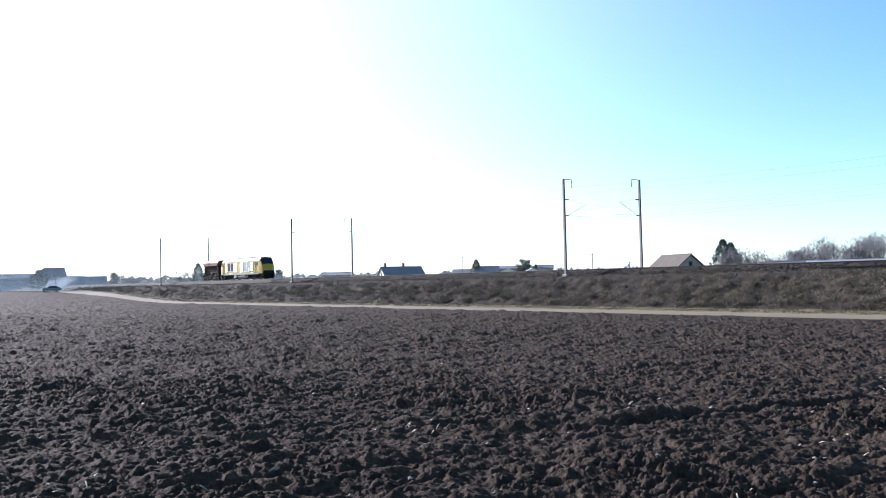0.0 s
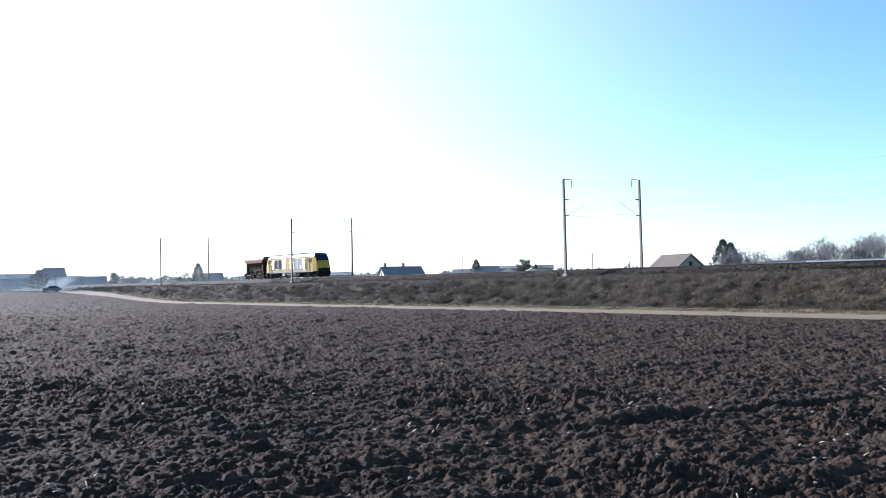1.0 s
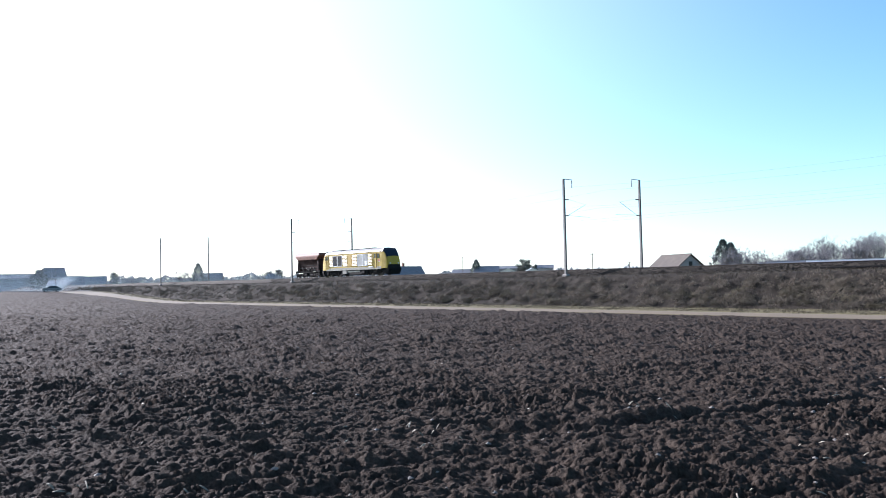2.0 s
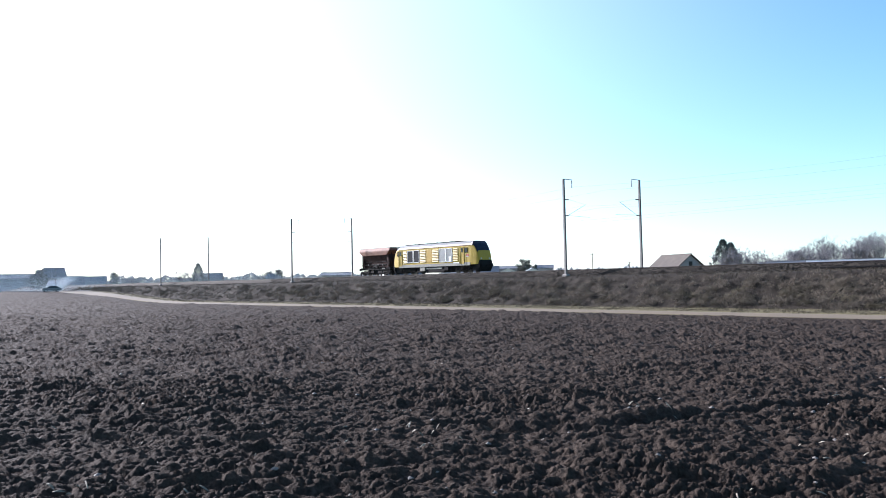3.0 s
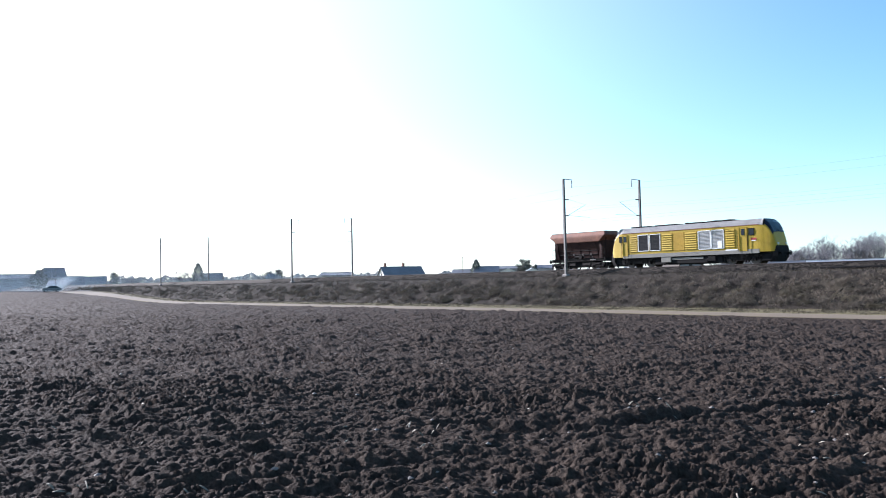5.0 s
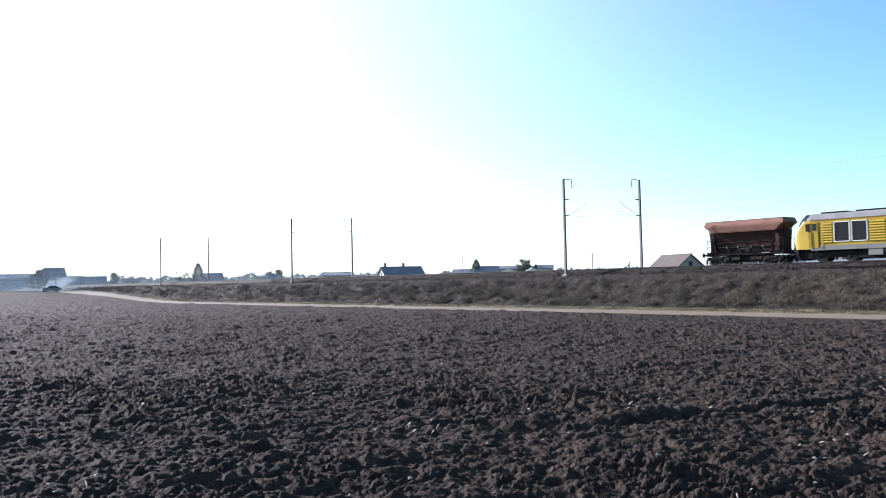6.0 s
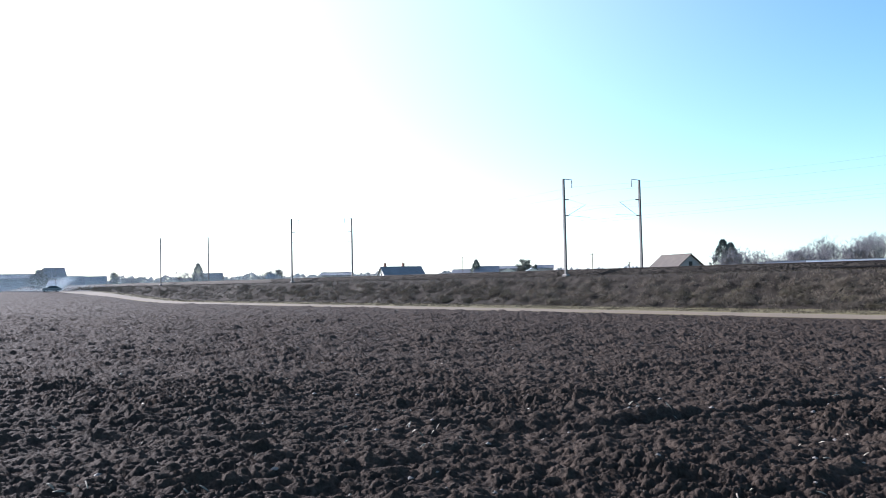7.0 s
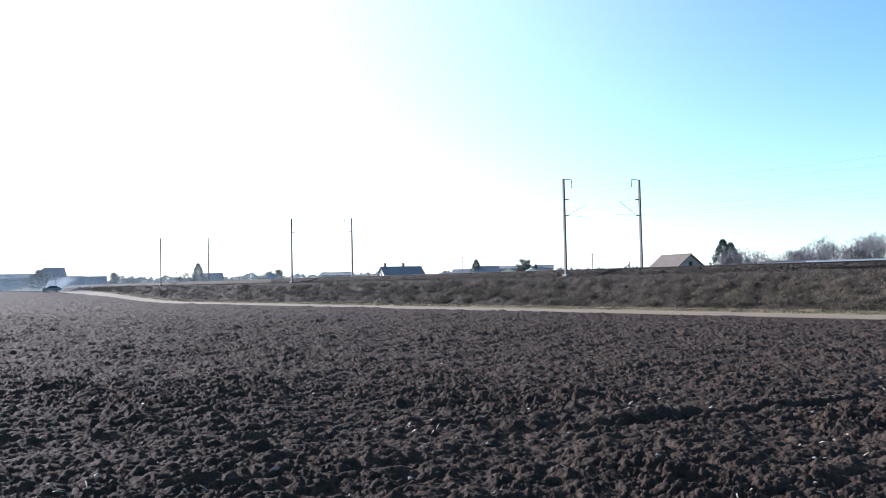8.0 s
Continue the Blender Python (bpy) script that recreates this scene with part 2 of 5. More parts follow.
def one_box(name, c, s, mat, parent, label="", bevel=0.0, m=None):
    bm = bmesh.new()
    box(bm, c, s, m, bevel)
    return part(name, bm, mat, parent, label)


def from_arrays(name, verts, faces, mat, smooth=False):
    me = bpy.data.meshes.new(name)
    me.from_pydata(verts, [], faces)
    for one in (mat if isinstance(mat, (list, tuple)) else [mat]):
        me.materials.append(one)
    if smooth:
        me.shade_smooth()
    me.update()
    return new(name, me)


def spot(bearing, distance):
    """Plan position by bearing (degrees left of +y) and distance from the viewpoint."""
    return -math.sin(radians(bearing)) * distance, math.cos(radians(bearing)) * distance


# ---- plan ----
LINE_Y = 74.54            # centre of the track that carries the train
NEAR_Y = LINE_Y - 3.67    # centre of the other track
RAIL_Z = 4.09
FAR_Z = 1.3               # level of the land behind the line


def smooth01(a, b, v):
    t = np.clip((np.asarray(v, float) - a) / (b - a), 0, 1)
    return t * t * (3 - 2 * t)


def rise(x):
    """The land lifts towards the crossing."""
    return 2.35 * smooth01(-142, -214, x)


def land(x, y):
    x, y = np.asarray(x, float), np.asarray(y, float)
    z = 1.6 - 1.6 * np.clip(y, -40, 54) / 54
    z = np.where(y < 0, 1.6, z)
    z = z + rise(x) * smooth01(0, 45, y)
    back = smooth01(62, 84, y)
    z = z * (1 - back) + FAR_Z * back
    far = smooth01(400, 900, np.hypot(x, y))
    return z * (1 - far) + FAR_Z * far


# lattice noise for relief
RNG = np.random.default_rng(7)
LATTICE = RNG.random((256, 256))
CELLS = RNG.random((256, 256, 3))


def vnoise(x, y):
    xi, yi = np.floor(x).astype(int), np.floor(y).astype(int)
    fx, fy = x - xi, y - yi
    fx, fy = fx * fx * (3 - 2 * fx), fy * fy * (3 - 2 * fy)
    a, b = LATTICE[xi & 255, yi & 255], LATTICE[(xi + 1) & 255, yi & 255]
    c, d = LATTICE[xi & 255, (yi + 1) & 255], LATTICE[(xi + 1) & 255, (yi + 1) & 255]
    return (a * (1 - fx) + b * fx) * (1 - fy) + (c * (1 - fx) + d * fx) * fy


def fbm(x, y, n=4):
    total, amp = 0, 0.5
    for k in range(n):
        total = total + amp * (vnoise(x * 2 ** k + 17.3 * k, y * 2 ** k + 5.1 * k) - 0.5)
        amp *= 0.55
    return total


def clods(x, y, size, reach=0.75):
    """Rounded lumps of uneven height, one a cell."""
    u, v = x / size, y / size
    ui, vi = np.floor(u).astype(int), np.floor(v).astype(int)
    best = np.zeros_like(u)
    for i in (-1, 0, 1):
        for j in (-1, 0, 1):
            c = CELLS[(ui + i) & 255, (vi + j) & 255]
            dx, dy = u - (ui + i + c[..., 0]), v - (vi + j + c[..., 1])
            size_c = reach * (0.45 + 0.55 * c[..., 2])
            lump = np.sqrt(np.clip(1 - (dx * dx + dy * dy) / (size_c * size_c), 0, 1)) * (0.3 + 0.7 * c[..., 2])
            best = np.maximum(best, lump)
    return best


def trench(x, y):
    """A shallow wheel rut across the tilled soil."""
    s = 8.44 + (x + 7.28) * 2.55 + 0.9 * np.sin(x * 2.1) + 0.7 * np.sin(y * 1.3) + 2.2 * fbm(x * 0.9, y * 0.9, 3)
    off = (y - s) / 2.74
    reach = smooth01(6.0, 7.6, y) * (1 - smooth01(13.6, 15.0, y)) * (0.6 + 0.4 * smooth01(0.3, 0.6, vnoise(x * 1.1 + 4, y * 0.7)))
    return reach * (-0.34 * np.exp(-(off / 0.24) ** 2) + 0.07 * np.exp(-((off - 0.45) / 0.22) ** 2) + 0.05 * np.exp(-((off + 0.45) / 0.25) ** 2))


def slab(x, y, size, reach=0.72, edge=0.4):
    """Flat-topped clods with steep flanks, one a cell."""
    return clods(x, y, size, reach) ** edge


def tilled(x, y):
    along, over = (0.5 * x + 0.866 * y) / 1.55, -0.866 * x + 0.5 * y       # clods drawn out along the rows
    wx, wy = along + 0.13 * fbm(x * 4.1, y * 4.1, 3), over + 0.13 * fbm(x * 4.1 + 40, y * 4.1, 3)
    patch = np.clip(vnoise(x * 0.45 + 9, y * 0.45) * 1.5, 0.6, 1.25)      # coarse and fine tilth
    h = 0.30 * fbm(x * 0.4, y * 0.4, 3) + 0.22 * np.abs(fbm(wx * 1.3, wy * 1.3, 3)) + 0.20 * np.abs(fbm(wx * 4.2 + 5, wy * 4.2, 3))
    lumps = 0.040 * slab(wx, wy, 0.44, 0.58, 0.8) + 0.046 * slab(wx + 31, wy + 7, 0.21, 0.58, 0.5) + 0.036 * slab(wx + 3, wy + 53, 0.115, 0.60, 0.45) + 0.030 * slab(wx + 13, wy + 23, 0.06, 0.60, 0.5)
    h = h + 0.55 * smooth01(42, 85, np.hypot(x, y)) * np.abs(fbm(x * 0.62, y * 0.62, 2))
    h = h + 0.078 * smooth01(11, 34, np.hypot(x, y)) * slab(wx + 61, wy + 19, 0.52, 0.56, 0.7)
    return h + patch * lumps + 0.10 * np.abs(fbm(wx * 11, wy * 11, 3)) - 0.17 + trench(x, y)


def make_ground():
    fine_a = np.linspace(radians(18), radians(81), 800)
    rough_a = np.linspace(radians(81), radians(378), 230)[1:-1]
    ang = np.concatenate([fine_a, rough_a])
    rad = [0.02, 0.3]
    while rad[-1] < 5.6:
        rad.append(rad[-1] * 1.018)
    while rad[-1] < 18:
        rad.append(rad[-1] * 1.003)
    while rad[-1] < 66:
        rad.append(rad[-1] * 1.0044)
    while rad[-1] < 240:
        rad.append(rad[-1] * 1.008)
    while rad[-1] < 4500:
        rad.append(rad[-1] * 1.045)
    rad = np.array(rad)
    A, R = np.meshgrid(ang, rad)
    x, y = 0.25 - np.sin(A) * R, np.cos(A) * R - 0.25
    z = land(x, y)
    mask = (1 - smooth01(54.6, 55.6, y)) * (1 - smooth01(150, 230, R)) * smooth01(0.2, 0.9, R) * smooth01(-205, -199, x)
    z = z + mask * tilled(x, y)
    na, nr = len(ang), len(rad)
    verts = np.stack([x, y, z], -1).reshape(-1, 3)
    i = np.arange(nr - 1)[:, None] * na
    j = np.arange(na)[None, :]
    k = (j + 1) % na
    quads = np.stack([i + j, i + na + j, i + na + k, i + k], -1).reshape(-1, 4)
    me = bpy.data.meshes.new("ground")
    me.vertices.add(len(verts))
    me.vertices.foreach_set("co", verts.astype(np.float32).ravel())
    me.loops.add(quads.size)
    me.loops.foreach_set("vertex_index", quads.astype(np.int32).ravel())
    me.polygons.add(len(quads))
    me.polygons.foreach_set("loop_start", np.arange(0, quads.size, 4, dtype=np.int32))
    me.update(calc_edges=True)
    me.materials.append(M_SOIL)
    me.shade_smooth()
    me.update()
    tagged(new("ground", me), "dark brown freshly tilled field with clods and ruts", "field", kind="structure")


make_ground()


def strip(name, mat, xs, profile, label, category, foot=0):
    """A ribbon of ground along the line: profile gives (y, z) rows for each x."""
    verts, faces = [], []
    n = None
    for x in xs:
        row = profile(x)
        n = len(row)
        verts += [(x, y, z) for y, z in row]
    for i in range(len(xs) - 1):
        for j in range(n - 1):
            a = i * n + j
            faces.append((a, a + 1, a + n + 1, a + n))
    ob = from_arrays(name, verts, faces, mat, True)
    if foot:
        ob.data.polygons.foreach_set("material_index", [1 if k % (n - 1) < foot else 0 for k in range(len(faces))])
    return tagged(ob, label, category, kind="structure")


def lane_profile(x):
    w = 0.35 * math.sin(x * 0.11) + 0.5 * float(fbm(np.array(x * 0.4), np.array(3.0), 3))
    g = float(rise(x))
    rows = []
    for y, z in ((55.5, -0.08), (55.8, 0.02), (56.2, 0.06), (56.6, 0.03), (57.0, 0.08), (57.7, 0.10), (58.2, 0.06), (58.7, 0.10), (59.4, 0.07), (60.0, -0.06)):
        yy = y + w * (1 if y < 57 else 0.4)
        rows.append((yy, g + z + 0.03 * float(fbm(np.array(x * 1.5), np.array(y * 1.5), 3))))
    return rows


BANK_MEMO = {}


def bank_profile(x):
    key = round(x / 0.4)
    if key not in BANK_MEMO:
        BANK_MEMO[key] = bank_section(x)
    return BANK_MEMO[key]


def bank_section(x):
    g = float(rise(x))
    rows = []
    pts = [(58.9, -0.1), (59.4, 0.13), (60.6, 0.17), (61.7, 0.28), (62.3, 0.55), (63.0, 0.95), (63.7, 1.35), (64.4, 1.75), (65.1, 2.15), (65.8, 2.55), (66.4, 2.85), (67.0, 3.10), (67.6, 3.25), (68.3, 3.32), (69.0, 3.36), (69.6, 3.40), (75.0, 3.42), (79.6, 3.40), (80.6, 3.30), (81.5, 2.9), (83.5, 1.9), (85.5, 0.9), (86.0, 0.0)]
    for y, z in pts:
        k = float(smooth01(61.5, 63, y) * (1 - smooth01(66.3, 67.6, y)))
        lump = 0.6 * float(fbm(np.array(x * 0.35), np.array(y * 0.6), 3)) + 0.75 * float(fbm(np.array(x * 1.3 + 9), np.array(y * 1.4), 3))
        base = z if y > 66.9 else g + z * (3.3 - g) / 3.3
        rows.append((y + 0.3 * float(fbm(np.array(x * 0.5), np.array(y), 2)), base + lump * (0.12 + 0.88 * k)))
    return rows


BANK_X = [-900, -700, -550, -450, -380] + [-330 + 2 * i for i in range(45)] + [-240 + 0.4 * i for i in range(650)] + [20 + 5 * i for i in range(20)]
LANE_X = [-212 + 0.8 * i for i in range(290)] + [20 + 5 * i for i in range(20)]
strip("road", M_LANE, LANE_X, lane_profile, "pale sandy gravel farm lane beside the railway bank", "lane")
strip("embankment", [M_BANK, M_VERGE], BANK_X, bank_profile, "railway embankment overgrown with dry grass and brambles", "embankment", 3)


def make_track():
    def ballast(x):
        j = 0.06 * float(fbm(np.array(x * 2.0), np.array(1.0), 3))
        return [(68.95 + j * 2, 3.30), (69.35 + j, 3.66 + j), (69.6, 3.95 + j * 0.3), (69.9, 3.96), (72.7, 3.93), (76.0, 3.93), (76.4, 3.86), (77.2, 3.30)]
    xs = [-900, -600, -400, -320] + [-260 + 0.5 * i for i in range(560)] + [30, 60, 120]
    strip("ballast", M_BALLAST, xs, ballast, "brown grey crushed stone ballast bed of a double track", "ballast")
    for y0 in (NEAR_Y, LINE_Y):
        for side in (-1, 1):
            y = y0 + side * 0.7525
            bm = bmesh.new()
            prof = [(-0.07, 0.0), (-0.07, 0.025), (-0.012, 0.04), (-0.012, 0.125), (-0.036, 0.135), (-0.036, 0.168), (-0.028, 0.172), (0.028, 0.172), (0.036, 0.168), (0.036, 0.135), (0.012, 0.125), (0.012, 0.04), (0.07, 0.025), (0.07, 0.0)]
            loft(bm, [[(x, y + a, RAIL_Z - 0.172 + b) for a, b in prof] for x in (-900, 120)])
            tagged(finish(bm, "rail", [M_RAIL]), "rusty steel rail with a polished running head", "rail", "rails of the line", "structure")
    verts, faces = [], []
    for y0 in (NEAR_Y, LINE_Y):
        for i in range(440):
            x = -240 + 0.6 * i
            b = len(verts)
            for dz in (3.80, 3.936):
                verts += [(x - 0.13, y0 - 1.2, dz), (x + 0.13, y0 - 1.2, dz), (x + 0.13, y0 + 1.2, dz), (x - 0.13, y0 + 1.2, dz)]
            faces += [(b + 4, b + 5, b + 6, b + 7)] + [(b + k, b + (k + 1) % 4, b + 4 + (k + 1) % 4, b + 4 + k) for k in range(4)]
    tagged(from_arrays("sleepers", verts, faces, M_SLEEPER), "concrete sleepers bedded in the ballast", "sleepers", kind="stuff")

    # loose stones along the shoulder that faces the field
    rng = random.Random(12)
    verts, faces = [], []
    for _ in range(7500):
        x = -20 - 110 * rng.random() ** 1.4
        y = rng.uniform(68.9, 69.75)
        z = float(np.interp(y, (68.95, 69.35, 69.6), (3.32, 3.66, 3.95)))
        w = rng.uniform(0.035, 0.085)
        i = len(verts)
        for k in range(3):
            a = k * 2.094 + rng.uniform(-0.5, 0.5)
            verts.append((x + w * math.cos(a), y + w * math.sin(a), z + rng.uniform(-0.02, 0.05)))
        verts.append((x, y, z + w * rng.uniform(0.8, 1.5)))
        faces += [(i, i + 1, i + 3), (i + 1, i + 2, i + 3), (i + 2, i, i + 3)]
    tagged(from_arrays("ballast_stones", verts, faces, M_BALLAST_BITS), "loose grey brown stones on the ballast shoulder", "stones", kind="stuff")

    trough = thing("cable_trough", "long dark concrete cable trough beside the ballast", "cable trough")
    for i in range(13):
        one_box("lid", (-29.5 + 1.02 * i, 68.93, 3.56 + 0.01 * (i % 3)), (1.0, 0.28, 0.14), M_DARK, trough, bevel=0.02)


make_track()


# ---- masts and wires ----
def make_mast(side):
    """A lattice-free steel mast with feeder bracket, insulators and a hinged cantilever; side: the way to the track along y."""
    t = thing("catenary_mast", "tall brown steel overhead line mast on the railway bank", "mast", "masts along the railway")
    bm = bmesh.new()
    h = 11.1 if side > 0 else 10.55
    for o in (-0.115, 0.115):
        loft(bm, [[(-w, o - 0.012, z), (w, o - 0.012, z), (w, o + 0.012, z), (-w, o + 0.012, z)] for z, w in ((0, 0.12), (h, 0.09))])
    box(bm, (0, 0, h / 2), (0.014, 0.21, h))
    part("post", bm, M_MAST, t)
    bm = bmesh.new()
    loft(bm, [[(-w, -w, z), (w, -w, z), (w, w, z), (-w, w, z)] for z, w in ((-0.5, 0.34), (0.12, 0.32), (0.22, 0.24))])
    part("footing", bm, M_CONC, t, "pale concrete footing block")
    one_box("top_bracket", (0, side * 0.72, h + 0.0), (0.07, 1.55, 0.07), M_MAST, t)
    bm = bmesh.new()
    tube(bm, (0, side * 1.45, h - 0.03), (0, side * 1.45, h - 0.16), 0.02)
    for k in range(6):
        tube(bm, (0, side * 1.45, h - 0.16 - 0.13 * k), (0, side * 1.45, h - 0.26 - 0.13 * k), 0.075, 0.035, 8)
    part("feeder_insulator", bm, M_INSUL, t, "string of dark insulator discs")
    for z, ln in ((h - 2.35, 0.75), (h - 4.2, 0.65)):
        bm = bmesh.new()
        tube(bm, (0, side * 0.12, z), (0, side * (0.12 + ln), z + 0.06), 0.03)
        for k in range(4):
            yk = 0.22 + ln * 0.22 * k
            tube(bm, (0, side * yk, z + 0.01), (0, side * (yk + 0.09), z + 0.02), 0.075, 0.045, 8)
        part("arm_insulator", bm, M_INSUL, t)
    bm = bmesh.new()
    tube(bm, (0, side * 0.75, h - 4.12), (0, side * 3.9, h - 2.75), 0.022)
    part("cantilever_tube", bm, M_MAST, t)
    bm = bmesh.new()
    tube(bm, (0, side * 0.75, h - 4.16), (0, side * 4.6, h - 4.25), 0.016)
    part("steady_arm", bm, M_MAST, t)
    bm = bmesh.new()
    tube(bm, (0, side * 0.85, h - 2.3), (0, side * 3.7, h - 2.75), 0.010)
    part("stay_tube", bm, M_MAST, t)
    return t


def make_masts():
    near, far = make_mast(1), make_mast(-1)
    near.matrix_basis = pose(-58.15, 68.27, 3.36)
    far.matrix_basis = pose(-54.1, 77.11, 3.92)
    for x in (-120.23, -181.4, 4.0):
        copy_thing(near, pose(x, 68.27, 3.36, 0, 0, random.uniform(-2, 2)))
    for x in (-114.6, -174.9, 8.0):
        copy_thing(far, pose(x, 77.11, 3.92, 0, 0, random.uniform(-2, 2)))


make_masts()


def make_wire(y, z, sag, name, label, r=0.005):
    bm = bmesh.new()
    pts = []
    stops = [-305 + 61.8 * k for k in range(6)]
    for a, b in zip(stops, stops[1:]):
        for k in range(8):
            u = k / 8
            pts.append((a + (b - a) * u, y, z - sag * 4 * u * (1 - u)))
    pts.append((stops[-1], y, z))
    loft(bm, [[(x, yy + r * math.cos(q), zz + r * math.sin(q)) for q in (0.5, 2.6, 4.7)] for x, yy, zz in pts])
    tagged(finish(bm, name, M_WIRE), label, "wire", "overhead wires of the railway")


make_wire(69.72, 13.6, 0.9, "feeder_wire", "thin grey feeder wire hung from mast brackets")
make_wire(75.66, 13.6, 0.9, "feeder_wire", "thin grey feeder wire hung from mast brackets")
for yy in (NEAR_Y, LINE_Y):
    make_wire(yy, 11.4, 0.9, "messenger_wire", "thin grey messenger wire above a track", 0.0045)
    make_wire(yy, 9.75, 0.03, "contact_wire", "thin copper contact wire above a track", 0.0045)


# ---- the train ----
def wheelset(parent, x, r, gauge_half=0.75):
    bm = bmesh.new()
    for s in (-1, 1):
        tube(bm, (0, s * (gauge_half - 0.065), 0), (0, s * (gauge_half + 0.065), 0), r, r, 24)
        tube(bm, (0, s * (gauge_half - 0.09), 0), (0, s * (gauge_half - 0.06), 0), r + 0.03, r + 0.03, 24)
        tube(bm, (0, s * (gauge_half + 0.065), 0), (0, s * (gauge_half + 0.12), 0), 0.13, 0.11, 10)
        for k in range(4):
            a = k * math.pi / 2
            box(bm, (math.cos(a) * r * 0.5, s * (gauge_half + 0.07), math.sin(a) * r * 0.5), (0.12, 0.03, 0.12))
    tube(bm, (0, -gauge_half, 0), (0, gauge_half, 0), 0.085, 0.085, 10)
    ob = part("wheelset", bm, M_TYRE_STEEL, parent)
    ob.location = (x, 0, r - parent.location.z)
    return ob


def bogie(parent, x, wheelbase, r, length, heavy=True):
    bm = bmesh.new()
    for s in (-1, 1):
        y = s * 1.02
        top, low = (0.98, 0.72) if heavy else (0.80, 0.60)
        rings = []
        for u, z0, z1 in ((-length / 2, top - 0.12, top), (-wheelbase / 2 - 0.3, top - 0.2, top), (-wheelbase / 4, low - 0.30, top - 0.02), (wheelbase / 4, low - 0.30, top - 0.02), (wheelbase / 2 + 0.3, top - 0.2, top), (length / 2, top - 0.12, top)):
            rings.append([(u, y - 0.08, z0), (u, y + 0.08, z0), (u, y + 0.08, z1), (u, y - 0.08, z1)])
        loft(bm, rings)
        for ax in (-wheelbase / 2, wheelbase / 2):
            box(bm, (ax, s * 1.04, r), (0.34, 0.24, 0.34), bevel=0.05)
            for o in (-0.36, 0.36):
                tube(bm, (ax + o, s * 1.05, r + 0.02), (ax + o, s * 1.05, top + 0.02), 0.10, 0.10, 10)
            box(bm, (ax + 0.62, s * 0.98, r - 0.05), (0.12, 0.16, 0.55))
            box(bm, (ax - 0.62, s * 0.98, r - 0.05), (0.12, 0.16, 0.55))
        tube(bm, (-0.3, s * 1.12, 0.62), (0.3, s * 1.12, 0.62), 0.07, 0.07, 8)
    box(bm, (0, 0, 0.72), (0.7, 2.0, 0.24))
    ob = part("bogie", bm, M_GRIME, parent)
    ob.location = (x, 0, 0)
    return ob, [wheelset(ob, -wheelbase / 2, r), wheelset(ob, wheelbase / 2, r)]


def buffer_pair(parent, x, way, z=1.06):
    for s in (-1, 1):
        bm = bmesh.new()
        tube(bm, (x, s * 0.87, z), (x + way * 0.38, s * 0.87, z), 0.11, 0.10, 12)
        tube(bm, (x + way * 0.34, s * 0.87, z), (x + way * 0.55, s * 0.87, z), 0.075, 0.075, 12)
        tube(bm, (x + way * 0.55, s * 0.87, z), (x + way * 0.60, s * 0.87, z), 0.24, 0.22, 16)
        part("buffer", bm, M_DARK, parent)
    bm = bmesh.new()
    box(bm, (x + way * 0.2, 0, z - 0.05), (0.45, 0.12, 0.16))
    tube(bm, (x + way * 0.38, 0, z + 0.02), (x + way * 0.45, 0, z - 0.4), 0.035)
    part("coupling_hook", bm, M_DARK, parent)


def loco_section():
    """Rows of x, half width, shoulder and roof heights of the shell."""
    rows = ((7.3, 1.43, 3.88, 4.49), (7.95, 1.43, 3.88, 4.51), (8.25, 1.42, 3.87, 4.49), (8.50, 1.40, 3.84, 4.45), (8.62, 1.385, 3.76, 4.36), (8.92, 1.36, 3.52, 4.10), (9.20, 1.33, 3.12, 3.66), (9.42, 1.29, 2.70, 3.10), (9.52, 1.26, 2.46, 2.76), (9.61, 1.22, 2.15, 2.36), (9.69, 1.16, 1.78, 1.92), (9.74, 1.09, 1.50, 1.56))
    return rows


